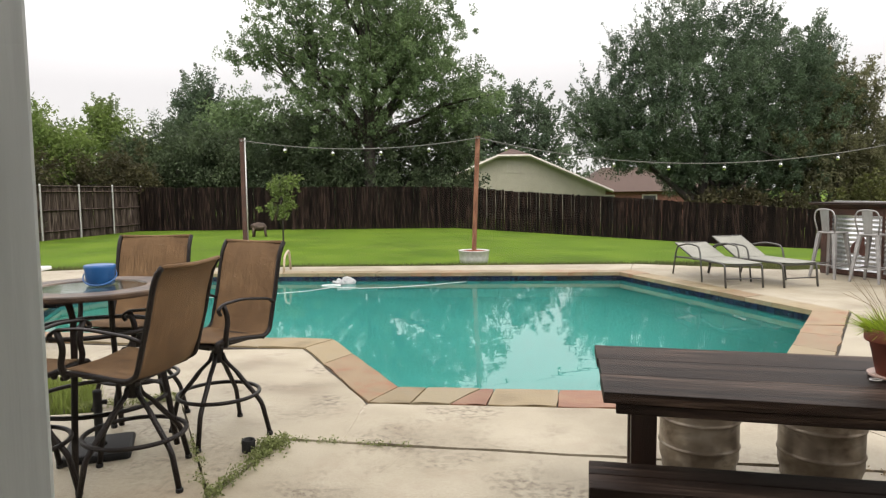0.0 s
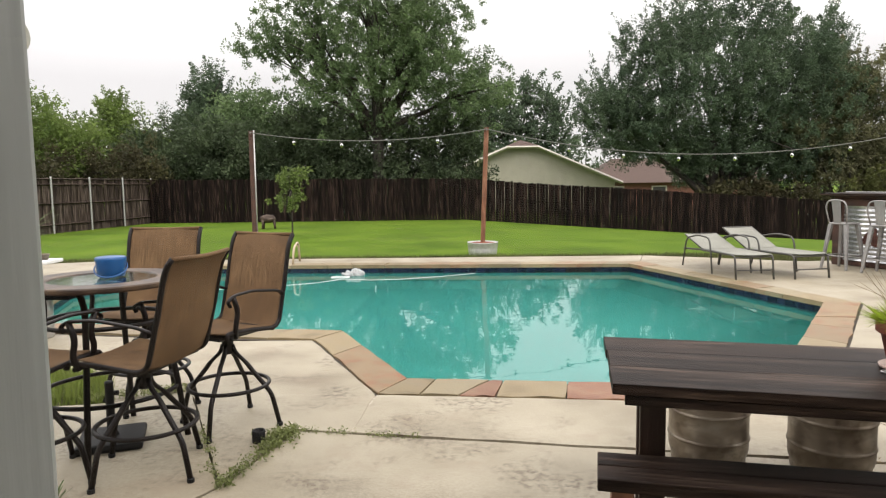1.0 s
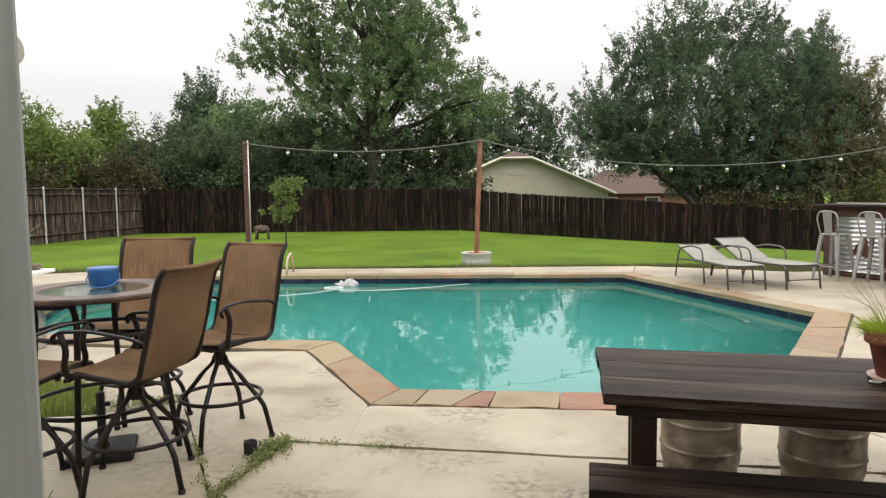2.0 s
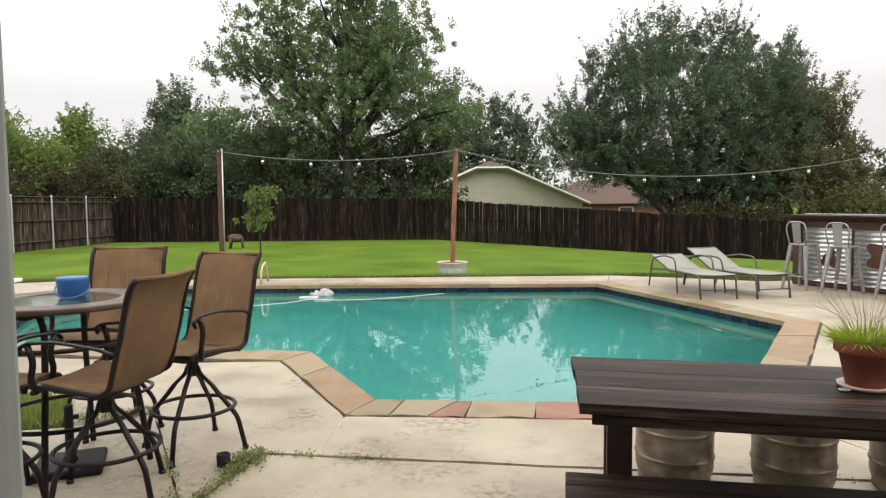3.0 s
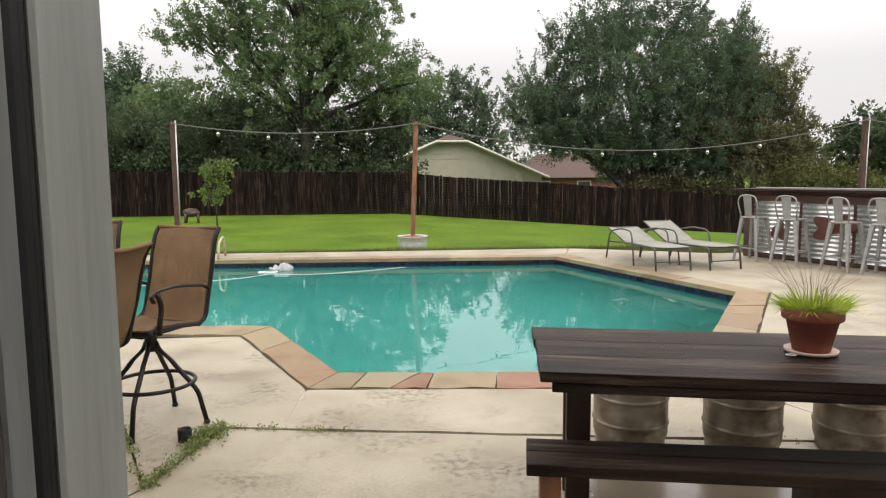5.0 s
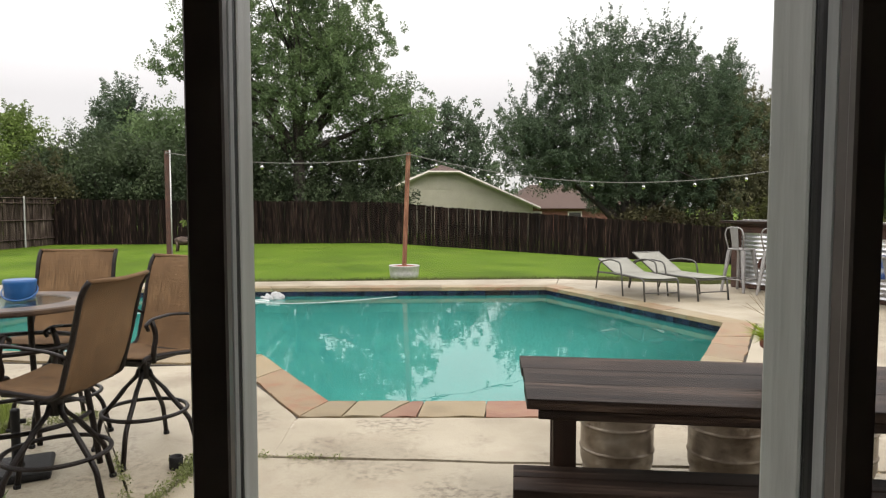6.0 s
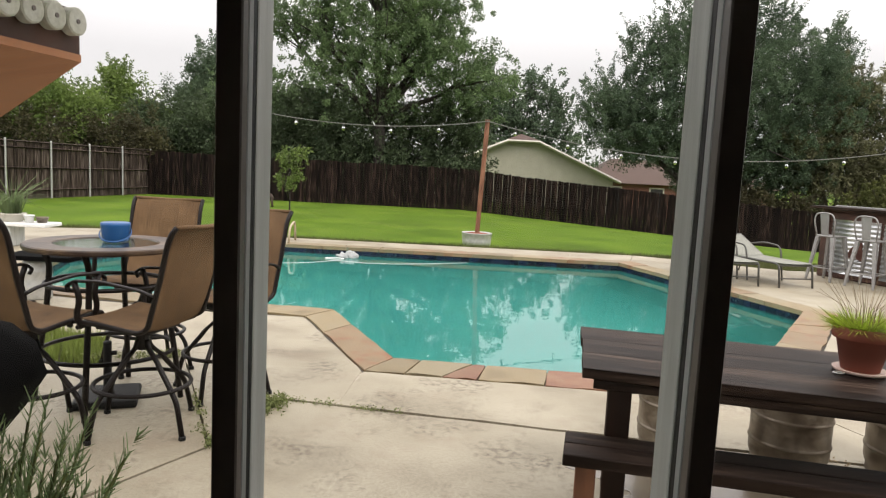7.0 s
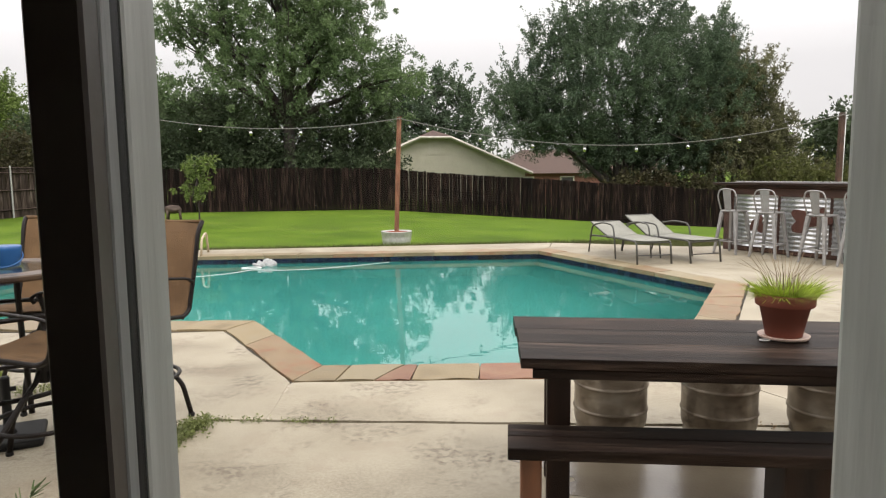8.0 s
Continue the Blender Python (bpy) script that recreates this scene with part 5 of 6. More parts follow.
        lathe(bm, [(0.017, 0.0), (0.019, 0.004), (0.019, 0.02), (0.015, 0.024)], 10, (0.32 * c, 0.32 * s, 0))
        part("foot", bm, M_RUBBER, leg)
    bm = bmesh.new()
    tube(bm, [(0.245 * math.cos(a), 0.245 * math.sin(a), 0.262) for a in np.linspace(0, 2 * math.pi, 40, endpoint=False)], 0.0125, 8, True)
    part("foot_ring", bm, M_BRONZE, ob, smooth=True)
    # a low seat under a tall back
    for q in ob.children_recursive:
        for v in q.data.vertices:
            z = v.co.z
            low = 0.085 * min(max((z - 0.40) / 0.2, 0), 1)
            v.co.z = z - low * (1 - min(max((z - 0.97) / 0.2, 0), 1))
    return ob


bar_chair((-1.64, 3.50, 0), 168, 60).scale = (1.03, 1.03, 0.98)
bar_chair((-1.42, 4.18, 0), 243)
bar_chair((-2.12, 4.62, 0), 268).scale = (1.06, 1.0, 1.01)
bar_chair((-2.17, 3.34, 0), 72)

TX, TY = -2.05, 3.93
rtab = thing("bar_table", "round bar-height table with brown rim and glass centre", "table", (TX, TY, 0))
rtab.scale = (1, 1, 1.024)
bm = bmesh.new()
ring = []
prof = [(0.45, 0.925), (0.455, 0.935), (0.455, 0.95), (0.448, 0.957), (0.30, 0.957), (0.295, 0.953), (0.295, 0.93), (0.30, 0.925)]
seg = 56
for r, z in prof:
    ring.append([bm.verts.new((r * math.cos(2 * math.pi * k / seg), r * math.sin(2 * math.pi * k / seg), z)) for k in range(seg)])
for a, b in zip(ring, ring[1:] + ring[:1]):
    for k in range(seg):
        bm.faces.new((a[k], a[(k + 1) % seg], b[(k + 1) % seg], b[k]))
part("rim", bm, M_RIMSTONE, rtab)
bm = bmesh.new()
lathe(bm, [(0.294, 0.944), (0.294, 0.952)], 48)
part("glass_top", bm, M_TOPGLASS, rtab, "greenish glass centre")
for k in range(4):
    a = radians(-80 + 90 * k)
    c, s = math.cos(a), math.sin(a)
    bm = bmesh.new()
    tube(bm, rounded([(0.40 * c, 0.40 * s, 0.93), (0.33 * c, 0.33 * s, 0.84), (0.345 * c, 0.345 * s, 0.6), (0.39 * c, 0.39 * s, 0.31), (0.43 * c, 0.43 * s, 0.0)], 0.1), 0.018, 8)
    part("leg", bm, M_BRONZE, rtab, smooth=True)
for r, z in ((0.385, 0.31), (0.34, 0.72)):
    bm = bmesh.new()
    tube(bm, [(r * math.cos(a), r * math.sin(a), z) for a in np.linspace(0, 2 * math.pi, 48, endpoint=False)], 0.013, 8, True)
    part("ring_brace", bm, M_BRONZE, rtab, smooth=True)

stand = thing("umbrella_stand", "black umbrella base with a short pole under the table", "umbrella stand", (TX + 0.02, TY - 0.05, 0), 20)
stand.scale = (0.86, 0.86, 1)
bm = bmesh.new()
b = bmesh.new()
box(b, -0.21, 0.21, -0.21, 0.21, 0.0, 0.05, 0.02)
for v in b.verts:
    v.co.z += 0.03 * max(0, 1 - Vector(v.co[:2]).length / 0.25) * (v.co.z > 0.02)
join(bm, b)
part("base", bm, M_RUBBER, stand)
bm = bmesh.new()
lathe(bm, [(0.05, 0.045), (0.035, 0.075), (0.028, 0.09), (0.028, 0.36), (0.031, 0.365), (0.022, 0.375)], 16)
part("pole", bm, M_RUBBER, stand, smooth=True)
bm = bmesh.new()
tube(bm, [(0.025, 0, 0.30), (0.06, 0, 0.30)], 0.014, 8)
part("knob", bm, M_RUBBER, stand)

pail = thing("bucket", "blue plastic tub lying on the glass table", "bucket", (-2.035, 4.0, 0.981), 15)
pail.scale = (0.80, 0.80, 1.12)
bm = bmesh.new()
lathe(bm, [(0.088, 0.0), (0.096, 0.004), (0.104, 0.075), (0.108, 0.085), (0.108, 0.10), (0.100, 0.104), (0.02, 0.106)], 30)
part("tub", bm, M_BUCKET, pail, smooth=True)
bm = bmesh.new()
tube(bm, [(0.113 * math.cos(a), 0.113 * math.sin(a) - 0.01, 0.045 + 0.042 * math.sin(a)) for a in np.linspace(0, 2 * math.pi, 30, endpoint=False)], 0.005, 6, True)
part("strap", bm, M_BUCKET, pail, "light blue handle strap", True)

cap = bmesh.new()
lathe(cap, [(0.036, 0.0), (0.038, 0.004), (0.039, 0.07), (0.036, 0.075), (0.03, 0.072), (0.03, 0.055)], 20)
ob = tagged(part("plastic_cap", cap, M_RUBBER, smooth=True), "small black plastic cap standing on the concrete", "cap")
ob.matrix_basis = pose(-1.155, 3.87, 0.0)


# ---- weeds and grass in the joints ----
def weeds(name, seed, line, width, count, mat, size, height, label):
    r = np.random.default_rng(seed)
    pts = np.array(line)
    t = r.random(count) * (len(pts) - 1)
    i = np.minimum(t.astype(int), len(pts) - 2)
    f = (t - i)[:, None]
    c = pts[i] * (1 - f) + pts[i + 1] * f + r.normal(size=(count, 2)) * width * 0.5
    c3 = np.column_stack([c, r.random(count) * height + 0.004])
    ob = new(name, mesh_arrays(name, leaves(r, c3, np.full(count, 0.03), 10, size), None, 4, mat))
    return tagged(ob, label, "weeds", kind="stuff")


weeds("weeds", 41, [(-1.19, 3.24), (-1.13, 3.42), (-1.07, 3.72), (-0.98, 4.04)], 0.05, 110, L_WEED, 0.010, 0.03, "green weeds growing in the concrete joint")
weeds("weeds", 44, [(-1.09, 3.78), (-0.99, 4.0)], 0.085, 95, L_WEED, 0.010, 0.05, "thick clump of green weeds in the joint")
weeds("weeds", 42, [(-1.0, 4.05), (-0.64, 3.98), (-0.2, 3.9)], 0.02, 40, L_WEED, 0.008, 0.015, "small weeds along a concrete joint")
weeds("weeds", 43, [(-1.55, 4.05), (-1.42, 3.75), (-1.25, 3.4)], 0.035, 42, L_WEED, 0.008, 0.02, "thin dry weeds in a crack")
weeds("weeds", 45, [(-2.6, 4.66), (-2.2, 4.78), (-1.95, 4.9)], 0.05, 110, L_WEED, 0.010, 0.04, "weeds along the deck edge")
weeds("weeds", 46, [(1.9, 3.53), (2.4, 3.45), (2.9, 3.38)], 0.02, 26, L_DRY, 0.009, 0.015, "dry leaves in the concrete joint")


def turf(name, seed, poly, count, height, width, mat, label):
    r = np.random.default_rng(seed)
    (x0, y0), (x1, y1) = np.min(poly, 0), np.max(poly, 0)
    p = np.column_stack([r.uniform(x0, x1, count * 3), r.uniform(y0, y1, count * 3)])
    ok = np.zeros(len(p), bool)
    for a, b in zip(poly, poly[1:] + poly[:1]):
        hit = ((a[1] > p[:, 1]) != (b[1] > p[:, 1])) & (p[:, 0] < (b[0] - a[0]) * (p[:, 1] - a[1]) / (b[1] - a[1] + 1e-9) + a[0])
        ok ^= hit
    p = p[ok][:count]
    z = np.array([ground_z(x, y) if y > 13.3 else -0.05 for x, y in p])
    n = len(p)
    a = r.uniform(0, 2 * math.pi, n)
    h = height * r.uniform(0.5, 1.2, n)
    base = np.column_stack([p, z - 0.01])
    d = np.column_stack([np.cos(a), np.sin(a), np.zeros(n)])
    side = np.column_stack([-np.sin(a), np.cos(a), np.zeros(n)]) * width / 2
    top = base + d * (h * r.uniform(0.1, 0.8, n))[:, None] + np.column_stack([np.zeros((n, 2)), h])
    tri = np.stack([base - side, base + side, top], 1).reshape(-1, 3)
    ob = new(name, mesh_arrays(name, tri, None, 3, mat))
    return tagged(ob, label, "grass", kind="stuff")


soil = bmesh.new()
slab(soil, [(-2.46, 4.66), (-2.77, 5.28), (-3.4, 5.52), (-8.3, 5.58), (-8.3, 4.3), (-3.95, 4.42)], -0.3, -0.05)
tagged(part("soil_bed", soil, M_JOINT), "dark soil bed under the grass", "soil", kind="structure")
turf("grass_patch", 51, [(-2.44, 4.66), (-2.75, 5.3), (-3.4, 5.55), (-6.0, 5.55), (-6.0, 4.42), (-3.95, 4.42)], 9000, 0.16, 0.012, M_GRASS, "tuft of long green grass beside the concrete")

# ---- far side of the pool ----
turf("grass_edge", 52, [(-12.4, 13.62), (-4.5, 13.72), (3.8, 13.62), (4.7, 13.2), (6.4, 12.3), (9.5, 12.6), (9.5, 13.8), (4.5, 14.2), (-12.4, 14.2)], 26000, 0.10, 0.014, M_EDGE, "ragged uncut grass along the deck edge")


def lounger(at, turn, tilt, label):
    """Local y runs from foot to head."""
    ob = thing("sun_lounger", label, "lounger", at, turn, "loungers beside the pool")
    w = 0.29
    for s in (-1, 1):
        bm = bmesh.new()
        tube(bm, rounded([(s * w, -0.95, 0.0), (s * w, -0.90, 0.34), (s * w, -0.80, 0.36), (s * w, 0.25, 0.34), (s * w, 0.95, 0.30)], 0.06), 0.016, 8)
        part("side_rail", bm, M_LOUNGE_FRAME, ob, smooth=True)
        bm = bmesh.new()
        x = s * (w + 0.03)
        tube(bm, rounded([(x, -0.22, 0.0), (x, -0.16, 0.34), (x, -0.10, 0.56), (x, 0.30, 0.58), (x, 0.78, 0.50), (x, 0.93, 0.0)], 0.12), 0.014, 8)
        part("arm_loop", bm, M_LOUNGE_FRAME, ob, smooth=True)
    hinge = Vector((0, 0.22, 0.345))
    end = hinge + Vector((0, 0.76 * math.cos(radians(tilt)), 0.76 * math.sin(radians(tilt))))
    for y, z in ((-0.9, 0.335), (0.2, 0.325)):
        bm = bmesh.new()
        tube(bm, [(-w, y, z), (w, y, z)], 0.012, 8)
        part("cross_bar", bm, M_LOUNGE_FRAME, ob, smooth=True)
    bm = bmesh.new()
    tube(bm, [(-w, -0.93, 0.14), (w, -0.93, 0.14)], 0.010, 8)
    part("cross_bar", bm, M_LOUNGE_FRAME, ob, smooth=True)

    def sling(a, b, sag):
        bm = bmesh.new()
        m = 8
        nrm = (b - a).cross(Vector((1, 0, 0))).normalized()
        if nrm.z < 0:
            nrm = -nrm
        lay = []
        for off in (0.0, -0.012):
            rows = []
            for j in range(7):
                p = a.lerp(b, j / 6)
                rows.append([bm.verts.new(p + Vector((-w + 0.01 + (2 * w - 0.02) * i / m, 0, 0)) + nrm * (off - sag * (1 - (2 * i / m - 1) ** 2) * math.sin(math.pi * (0.15 + 0.7 * j / 6)))) for i in range(m + 1)])
            lay.append(rows)
        for k, rows in enumerate(lay):
            for r0, r1 in zip(rows, rows[1:]):
                for i in range(m):
                    f = (r0[i], r0[i + 1], r1[i + 1], r1[i])
                    bm.faces.new(f if k == 0 else tuple(reversed(f)))
        return bm

    part("seat_sling", sling(Vector((0, -0.92, 0.375)), hinge + Vector((0, 0, 0.02)), 0.025), M_LOUNGE_FAB, ob, smooth=True)
    part("back_sling", sling(hinge + Vector((0, 0.01, 0.02)), end, 0.02), M_LOUNGE_FAB, ob, smooth=True)
    for s in (-1, 1):
        bm = bmesh.new()
        tube(bm, [hinge + Vector((s * (w - 0.012), 0, 0)), end + Vector((s * (w - 0.012), 0, -0.01))], 0.013, 8)
        part("back_rail", bm, M_LOUNGE_FRAME, ob, smooth=True)
    bm = bmesh.new()
    tube(bm, [end + Vector((-w + 0.012, 0, -0.01)), end + Vector((w - 0.012, 0, -0.01))], 0.013, 8)
    part("back_top", bm, M_LOUNGE_FRAME, ob, smooth=True)
    return ob


lounger((4.44, 11.08, 0), 4, 16, "grey sling sun lounger with a low backrest")
lounger((5.18, 11.10, 0), 12, 25, "grey sling sun lounger with a raised backrest")


# bar counter with corrugated front
B0, BD = Vector((6.62, 11.92, 0)), Vector((0.403, -0.915, 0)).normalized()
BN = Vector((-0.915, -0.403, 0)).normalized()
BTURN = math.degrees(math.atan2(BD.y, BD.x))
counter = thing("bar_counter", "dark wooden outdoor bar with corrugated steel front panels", "bar", tuple(B0), BTURN)
# local x along the counter, local y towards the yard behind it, front at y = 0
LB = 4.6
bm = bmesh.new()
box(bm, 0, LB, 0.06, 0.10, 0.0, 1.14)
part("back_panel", bm, M_BARWOOD, counter)
for j in range(7):
    bm = bmesh.new()
    box(bm, -0.02, LB, 0.022, 0.058, 0.02 + 0.16 * j, 0.172 + 0.16 * j, 0.004)
    part("board", bm, M_BARWOOD, counter)
bm = bmesh.new()
box(bm, -0.15, LB + 0.1, -0.16, 0.55, 1.19, 1.235, 0.008)
part("bar_top", bm, M_TABLE, counter, "weathered plank bar top")
bm = bmesh.new()
box(bm, -0.16, LB + 0.1, 0.50, 0.56, 1.236, 1.25, 0.003)
part("edge_strip", bm, M_GALV, counter, "bright metal strip on the bar top")
bm = bmesh.new()
box(bm, 0, LB, 0.022, 0.075, 1.141, 1.188, 0.004)
part("header", bm, M_BARWOOD, counter)
for x0, x1, z0, z1 in ((0.20, 1.06, 0.10, 1.02), (1.12, 1.97, 0.09, 1.0), (2.03, 2.78, 0.08, 1.0), (3.12, 4.0, 0.08, 1.0)):
    bm = bmesh.new()
    m = 60
    rows = []
    for j in range(m + 1):
        z = z0 + (z1 - z0) * j / m
        y = 0.006 - 0.012 * math.cos(2 * math.pi * (z - z0) / 0.076)
        rows.append((bm.verts.new((x0, y, z)), bm.verts.new((x1, y, z)), bm.verts.new((x0, 0.021, z)), bm.verts.new((x1, 0.021, z))))
    for r0, r1 in zip(rows, rows[1:]):
        bm.faces.new((r0[0], r0[1], r1[1], r1[0]))
        bm.faces.new((r0[2], r0[0], r1[0], r1[2]))
        bm.faces.new((r0[1], r0[3], r1[3], r1[1]))
    part("corrugated_panel", bm, M_CORR, counter, "corrugated galvanised panel", True)
for x in (0.08, 2.95):
    bm = bmesh.new()
    box(bm, x - 0.06, x + 0.06, -0.02, 0.02, 0.0, 1.14, 0.005)
    part("post", bm, M_BARWOOD, counter)
for x, z, s in ((1.55, 0.60, 1.0), (1.86, 0.66, 0.75), (0.72, 0.50, 0.7)):
    bm = bmesh.new()
    pts = []
    for k in range(22):
        a = 2 * math.pi * k / 22
        r = s * 0.19 * (1 + 0.28 * math.sin(3 * a + x * 5) + 0.16 * math.cos(5 * a))
        pts.append((x + r * math.cos(a) * 1.1, z + r * math.sin(a)))
    f, bk = [bm.verts.new((px, -0.03, pz)) for px, pz in pts], [bm.verts.new((px, -0.02, pz)) for px, pz in pts]
    bm.faces.new(f)
    bm.faces.new(list(reversed(bk)))
    for k in range(22):
        bm.faces.new((f[(k + 1) % 22], f[k], bk[k], bk[(k + 1) % 22]))
    part("metal_cutout", bm, M_CUTOUT, counter, "rusty cut-out metal ornament")
bm = bmesh.new()
box(bm, 2.50, 2.86, -0.034, -0.022, 0.40, 0.76, 0.004)
part("printed_sign", bm, M_BLUEBAG, counter, "blue and white printed tin sign")


def stool(at, turn):
    ob = thing("bar_stool", "grey metal bar stool with a low hooped back", "stool", at, turn, "stools at the bar")
    bm = bmesh.new()
    box(bm, -0.165, 0.165, -0.165, 0.165, 0.735, 0.765, 0.014)
    part("seat", bm, M_STOOL, ob)
    for sx in (-1, 1):
        for sy in (-1, 1):
            bm = bmesh.new()
            b = bmesh.new()
            box(b, -1, 1, -1, 1, 0, 1)
            for v in b.verts:
                top = v.co.z > 0.5
                h = 0.032 if top else 0.018
                cx, cy = (0.135, 0.135) if top else (0.225, 0.215)
                v.co = Vector((sx * cx + v.co.x * h, sy * cy + v.co.y * h, 0.734 if top else 0.0))
            bmesh.ops.bevel(b, geom=b.edges[:], offset=0.005, segments=1, affect="EDGES")
            join(bm, b)
            part("leg", bm, M_STOOL, ob)
    for z, r in ((0.22, 0.197),):
        for k in range(4):
            bm = bmesh.new()
            c, s = math.cos(radians(90 * k)), math.sin(radians(90 * k))
            tube(bm, [(r * c - r * s, r * s + r * c, z), (r * c + r * s, r * s - r * c, z)], 0.012, 6)
            part("foot_rail", bm, M_STOOL, ob, smooth=True)
    bm = bmesh.new()
    tube(bm, rounded([(-0.15, -0.15, 0.75), (-0.19, -0.20, 1.00), (-0.15, -0.215, 1.12), (0, -0.22, 1.14), (0.15, -0.215, 1.12), (0.19, -0.20, 1.00), (0.15, -0.15, 0.75)], 0.08), 0.0125, 8)
    part("back_hoop", bm, M_STOOL, ob, smooth=True)
    bm = bmesh.new()
    b = bmesh.new()
    box(b, -0.075, 0.075, -0.003, 0.003, 0, 1, 0.002)
    for v in b.verts:
        v.co = Vector((v.co.x * (0.85 + 0.25 * v.co.z), -0.158 - 0.06 * v.co.z + v.co.y, 0.765 + 0.37 * v.co.z))
    join(bm, b)
    part("back_slat", bm, M_STOOL, ob)
    return ob


for s, off, tn in ((0.52, 0.42, -66), (1.22, 0.42, -60), (2.12, 0.44, -71), (2.72, 0.42, -63)):
    p = B0 + BD * s + BN * off
    stool((p.x, p.y, 0), tn)

# ---- posts and string lights ----
POSTS = [(-4.32, 14.86, 2.66, (0.0, 0.0)), (0.66, 14.74, 2.66, (0.10, 0.06)), (10.40, 14.0, 2.68, (0.02, 0.0))]
TOPS = []
for k, (x, y, h, lean) in enumerate(POSTS):
    zb = ground_z(x, y)
    tub = thing("post_planter", "round galvanised tub filled with red mulch round a post", "planter", (x, y, zb), group="tubs round the light posts")
    bm = bmesh.new()
    lathe(bm, [(0.30, -0.02), (0.31, 0.05), (0.32, 0.10), (0.315, 0.12), (0.325, 0.17), (0.335, 0.26), (0.34, 0.27), (0.33, 0.275), (0.315, 0.26), (0.31, 0.22), (0.05, 0.22)], 30)
    part("tub", bm, M_GALV, tub, smooth=True)
    bm = bmesh.new()
    lathe(bm, [(0.308, 0.222), (0.29, 0.245), (0.15, 0.27), (0.055, 0.275)], 26)
    for v in bm.verts:
        v.co.z += 0.018 * noise.noise(v.co * 18)
    part("mulch", bm, M_MULCH, tub)
    post = thing("light_post", "reddish wooden post carrying string lights", "post", (x, y, zb), group="posts with string lights")
    bm = bmesh.new()
    b = bmesh.new()
    box(b, -0.048, 0.048, -0.048, 0.048, 0, 1, 0.004)
    for v in b.verts:
        f = v.co.z
        v.co = Vector((v.co.x + lean[0] * f, v.co.y + lean[1] * f, 0.24 + f * (h - zb - 0.24)))
    join(bm, b)
    part("timber", bm, M_POST if k == 1 else M_BARWOOD, post)
    if k != 1:
        bm = bmesh.new()
        tube(bm, [(0.062, -0.03, 0.3), (0.062 + lean[0], -0.03, h - zb + 0.02)], 0.016, 8)
        part("conduit", bm, M_GALV, post, "pale conduit pipe", True)
    bm = bmesh.new()
    tube(bm, [(lean[0], lean[1] - 0.05, h - zb - 0.06), (lean[0], lean[1] - 0.09, h - zb - 0.06), (lean[0], lean[1] - 0.09, h - zb - 0.02)], 0.006, 6)
    part("hook", bm, M_GALV, post)
    TOPS.append(Vector((x + lean[0], y + lean[1] - 0.09, h - 0.04)))
TOPS.append(Vector((19.5, 13.2, 2.66)))

bulb_me, socket_me = bpy.data.meshes.new("bulb"), bpy.data.meshes.new("socket")
bm = bmesh.new()
lathe(bm, [(0.012, -0.045), (0.02, -0.055), (0.034, -0.085), (0.036, -0.10), (0.028, -0.122), (0.012, -0.134)], 12)
for f in bm.faces:
    f.smooth = True
bm.to_mesh(bulb_me)
bm.free()
bulb_me.materials.append(M_BULB)
bm = bmesh.new()
lathe(bm, [(0.016, -0.05), (0.018, -0.045), (0.018, -0.005), (0.01, 0.0)], 10)
bm.to_mesh(socket_me)
bm.free()
socket_me.materials.append(M_WIRE)
for a, b, sag, gap, first in ((TOPS[0], TOPS[1], 0.21, 1.03, 0.94), (TOPS[1], TOPS[2], 0.62, 1.13, 0.6), (TOPS[2], TOPS[3], 0.5, 1.13, 0.9)):
    d = (b - a).length
    line = thing("string_lights", "string of clear bulbs on a black wire between posts", "string lights", group="string lights over the pool")

    def wire(t):
        return a.lerp(b, t) - Vector((0, 0, sag * 4 * t * (1 - t)))

    bm = bmesh.new()
    tube(bm, [wire(k / 36) for k in range(37)], 0.011, 6)
    part("wire", bm, M_CORD, line, smooth=True)
    s = first
    while s < d - 0.3:
        p = wire(s / d)
        share("socket", socket_me, line, pose(p.x, p.y, p.z - 0.01))
        share("bulb", bulb_me, line, pose(p.x, p.y, p.z - 0.01))
        s += gap

# ---- west side: keg table, diving board with pots ----
kt = thing("keg_table", "black board resting on a small steel keg", "table", (-4.18, 6.72, 0.0))
bm = bmesh.new()
lathe(bm, [(0.12, 0.0), (0.135, 0.02), (0.136, 0.12), (0.141, 0.135), (0.136, 0.15), (0.136, 0.27), (0.141, 0.285), (0.136, 0.30), (0.134, 0.38), (0.12, 0.42)], 28)
part("keg", bm, M_GALV, kt, "small steel keg", True)
bm = bmesh.new()
box(bm, -0.24, 0.46, -0.25, 0.25, 0.422, 0.47, 0.008)
part("top", bm, M_COVER, kt, "black board top")

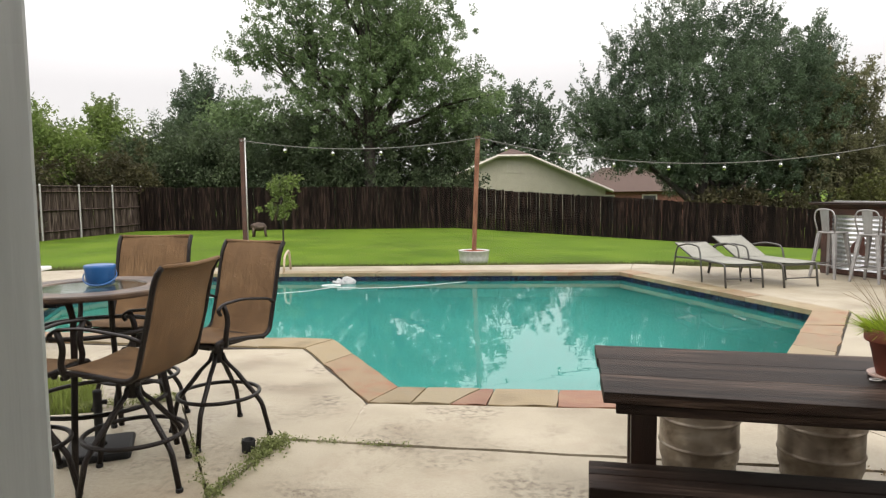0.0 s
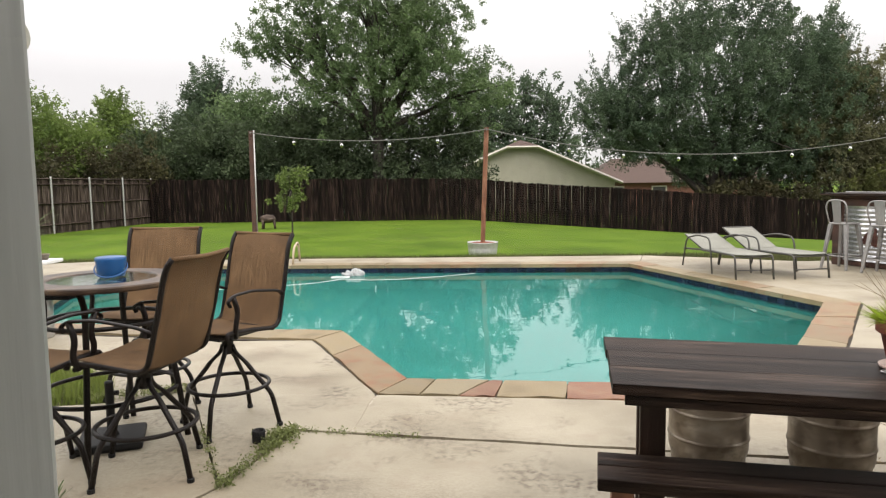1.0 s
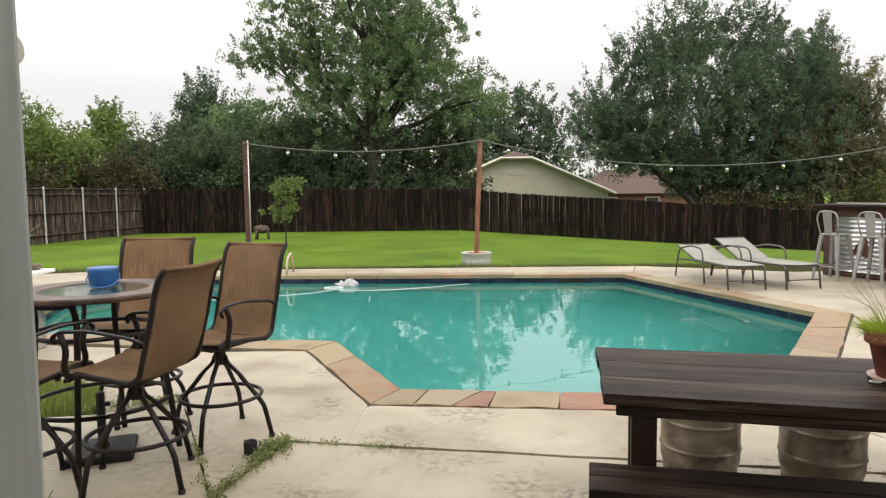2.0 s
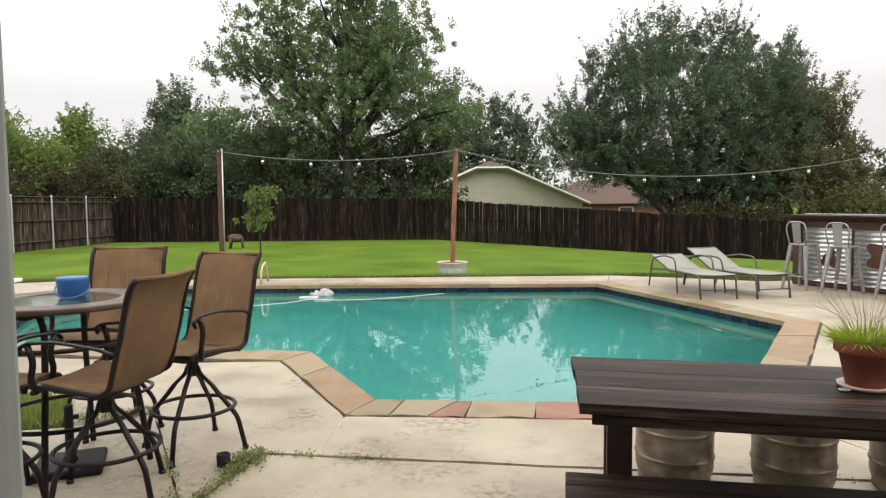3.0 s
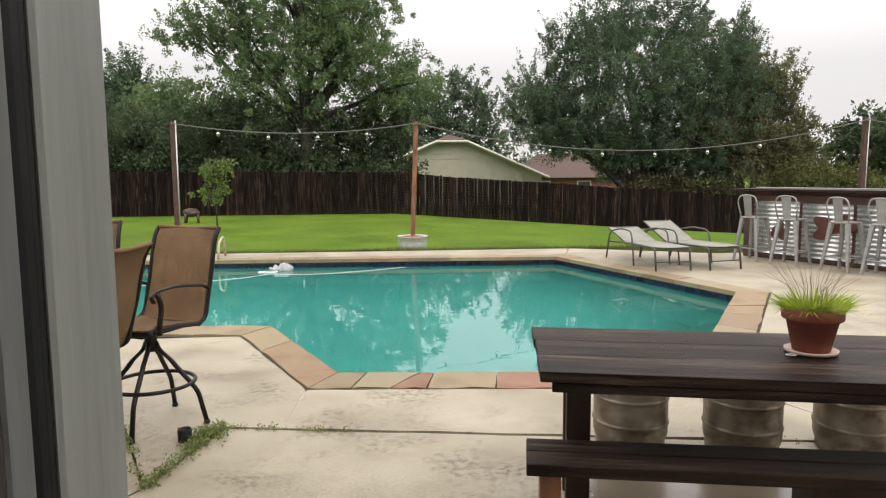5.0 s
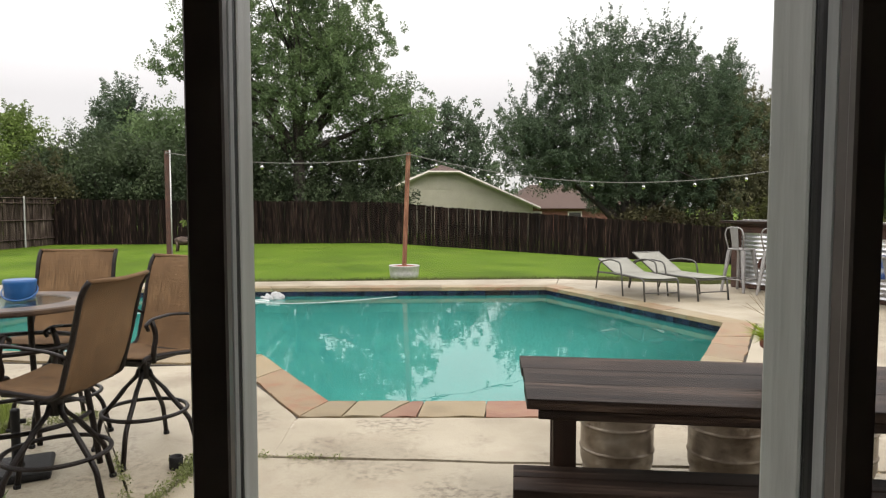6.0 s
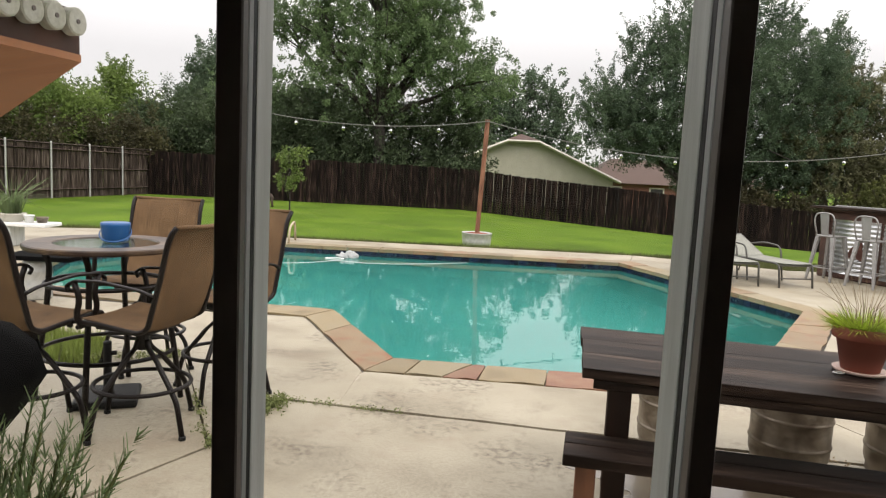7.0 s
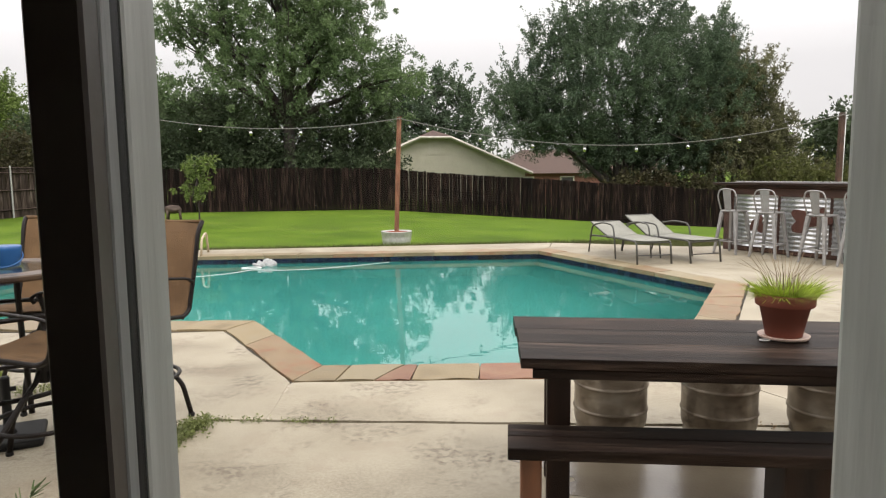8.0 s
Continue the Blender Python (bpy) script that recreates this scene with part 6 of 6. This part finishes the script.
board = thing("diving_board", "white diving board on a low stand", "diving board", (-6.56, 10.5, 0), 0)
bm = bmesh.new()
box(bm, -1.6, 0.35, -0.24, 0.24, 0.33, 0.385, 0.012)
part("board", bm, M_WHITE, board)
for x in (-1.3, -0.35):
    bm = bmesh.new()
    box(bm, x - 0.12, x + 0.12, -0.2, 0.2, 0.0, 0.329, 0.02)
    part("stand", bm, M_SILL, board)
for j, (dx, dy, r, h, mat) in enumerate(((-0.32, 0.02, 0.19, 0.13, M_TRIM), (0.0, -0.06, 0.075, 0.12, M_WHITE), (0.17, 0.0, 0.09, 0.09, M_KEG))):
    pp = thing("flower_pot", "spiky pale grass plant in a wide tan pot" if j == 0 else "small pale pot standing on the diving board", "plant pot", (-6.56 + dx, 10.5 + dy, 0.387))
    bm = bmesh.new()
    lathe(bm, [(r * 0.75, 0.0), (r, h * 0.85), (r * 1.08, h * 0.87), (r * 1.08, h), (r * 0.95, h), (r * 0.9, h * 0.8), (0.02, h * 0.8)], 22)
    part("pot", bm, mat, pp, smooth=True)
    if j == 0:
        blades(61, 150, (0, 0), 0.12, 0.55, 0.016, 0.5, L_PALE, pp, "foliage", "long pale strap leaves", h * 0.8, 0.9)

orn = bmesh.new()
b = bmesh.new()
bmesh.ops.create_icosphere(b, subdivisions=3, radius=0.2)
for v in b.verts:
    v.co = Vector((v.co.x * 1.5, v.co.y * 0.7, v.co.z * 0.75 + 0.36)) * (1 + 0.12 * noise.noise(v.co * 7))
join(orn, b)
for x, y in ((-0.2, -0.06), (-0.14, 0.07), (0.19, -0.05), (0.22, 0.07)):
    tube(orn, [(x, y, 0.34), (x * 1.05, y, 0.16), (x * 1.15, y, -0.01)], [0.055, 0.035, 0.03], 7)
ob = tagged(part("garden_ornament", orn, M_ORNAMENT, smooth=True), "low brown metal garden ornament on the lawn", "ornament")
ob.matrix_basis = pose(-6.65, 24.6, ground_z(-6.65, 24.6), 0, 0, 20)

# ---- close to the window: covered grill, herb planter, hanging feeder ----
grill = thing("grill", "barbecue grill under a loose black vinyl cover", "grill", (-1.485, 1.09, 0))
bm = bmesh.new()
rows = []
for z, x0, x1, y0, y1 in ((0.14, -0.32, 0.34, -0.24, 0.26), (0.45, -0.33, 0.34, -0.25, 0.26), (0.66, -0.36, 0.40, -0.26, 0.27), (0.88, -0.55, 0.58, -0.27, 0.28), (0.955, -0.62, 0.635, -0.27, 0.28), (1.01, -0.62, 0.62, -0.26, 0.27), (1.05, -0.6, 0.57, -0.25, 0.26), (1.075, -0.4, 0.42, -0.24, 0.25), (1.15, -0.36, 0.36, -0.20, 0.24), (1.21, -0.3, 0.3, -0.10, 0.18)):
    z *= 1.07
    ringv = []
    k = 40
    for j in range(k):
        a = 2 * math.pi * j / k
        c, s = math.cos(a), math.sin(a)
        e = 0.35
        px = (abs(c) ** e) * (1 if c > 0 else -1)
        py = (abs(s) ** e) * (1 if s > 0 else -1)
        w = 0.012 * math.sin(j * 2.7 + z * 9) * (1.2 - z * 0.6)
        ringv.append(bm.verts.new(((x0 + x1) / 2 + (x1 - x0) / 2 * px + w, (y0 + y1) / 2 + (y1 - y0) / 2 * py + w, z)))
    rows.append(ringv)
for a, b in zip(rows, rows[1:]):
    for j in range(40):
        bm.faces.new((a[j], a[(j + 1) % 40], b[(j + 1) % 40], b[j]))
bm.faces.new(rows[-1])
part("cover", bm, M_COVER, grill, smooth=True)
for x in (-0.27, 0.28):
    for y in (-0.19, 0.2):
        bm = bmesh.new()
        tube(bm, [(x, y, 0.0), (x, y, 0.4)], 0.018, 8)
        part("leg", bm, M_RUBBER, grill)

herb = thing("herb_planter", "rosemary bush in a tall pale round planter", "planter", (-0.67, 0.76, 0))
herb.scale = (0.8, 0.8, 1.24)
bm = bmesh.new()
lathe(bm, [(0.12, 0.0), (0.14, 0.02), (0.17, 0.58), (0.185, 0.60), (0.185, 0.65), (0.17, 0.655), (0.16, 0.64), (0.15, 0.60), (0.03, 0.59)], 30)
part("pot", bm, M_PLANTER, herb, smooth=True)
r = np.random.default_rng(77)
sprigs = bmesh.new()
needles = []
for k in range(80):
    a, lean, ln = r.uniform(0, 2 * math.pi), r.uniform(0.1, 0.7), r.uniform(0.16, 0.31)
    p0 = np.array([0.13 * math.cos(a) * r.random(), 0.13 * math.sin(a) * r.random(), 0.60])
    d = np.array([math.cos(a) * lean, math.sin(a) * lean, 1.0])
    d /= np.linalg.norm(d)
    bend = np.array([math.cos(a) * 0.12, math.sin(a) * 0.12, 0.05])
    line = [p0 + d * ln * t + bend * t * t * ln for t in np.linspace(0, 1, 14)]
    tube(sprigs, [Vector(q) for q in line[::3]], 0.0028, 5)
    for q in line[1:]:
        for _ in range(9):
            n3 = r.normal(size=3)
            n3 = n3 - d * (n3 @ d)
            n3 = n3 / np.linalg.norm(n3) * 0.8 + d * 0.7
            sd = np.cross(n3, d)
            sd = sd / (np.linalg.norm(sd) + 1e-9) * 0.0018
            q2 = q + d * r.uniform(-0.01, 0.01)
            L = r.uniform(0.016, 0.03)
            needles += [q2 - sd, q2 + sd, q2 + n3 * L + sd * 0.4, q2 + n3 * L - sd * 0.4]
part("stems", sprigs, L_WEED, herb)
ob = new("foliage", mesh_arrays("foliage", np.array(needles), None, 4, L_ROSEMARY))
ob.parent = herb

feeder = thing("hanging_feeder", "hanging orange plywood roof edged with pale round discs", "bird feeder", (0, 0, 0))
FC, FZ = (-0.62, 1.00), 1.666
FN, FF = (-0.685, 0.66), (-1.03, 1.41)
outline = [FC, FF, (-1.3, 1.45), (-1.5, 1.2), (-1.45, 0.8), (-1.1, 0.6), FN]


def pitched(z0, z1, grow=0.0):
    """A board over the outline that falls away from its decorated edge."""
    bm = bmesh.new()
    slab(bm, inset(outline, grow), z0, z1)
    for v in bm.verts:
        v.co.z -= 0.167 * ((v.co.x - FC[0]) * -0.982 + (v.co.y - FC[1]) * 0.188)
    return bm


part("soffit", pitched(FZ, FZ + 0.012), M_SOFFIT, feeder, "orange plywood underside")
part("edge_board", pitched(FZ + 0.0125, FZ + 0.085, 0.002), M_BARWOOD, feeder, "dark edge board")
d = Vector((FN[0] - FC[0], FN[1] - FC[1], 0)).normalized()
nrm = Vector((-d.y, d.x, 0))
if nrm.x < 0:
    nrm = -nrm
for k in range(7):
    p = Vector((*FC, FZ + 0.062)) + d * (0.026 + 0.047 * k)
    bm = bmesh.new()
    tube(bm, [p - nrm * 0.004, p + nrm * 0.014, p + nrm * 0.016], [0.023, 0.023, 0.020], 18)
    disc = part("disc", bm, M_DISC, feeder, "pale round disc")
    bm = bmesh.new()
    tube(bm, [p + nrm * 0.0162, p + nrm * 0.0175], 0.004, 8)
    part("nail", bm, M_SASH, disc)
for x, y in ((-0.85, 0.85), (-1.25, 1.05)):
    bm = bmesh.new()
    tube(bm, [(x, y, FZ - 0.05), (x, y, 2.5)], 0.004, 6)
    part("chain", bm, M_GALV, feeder)
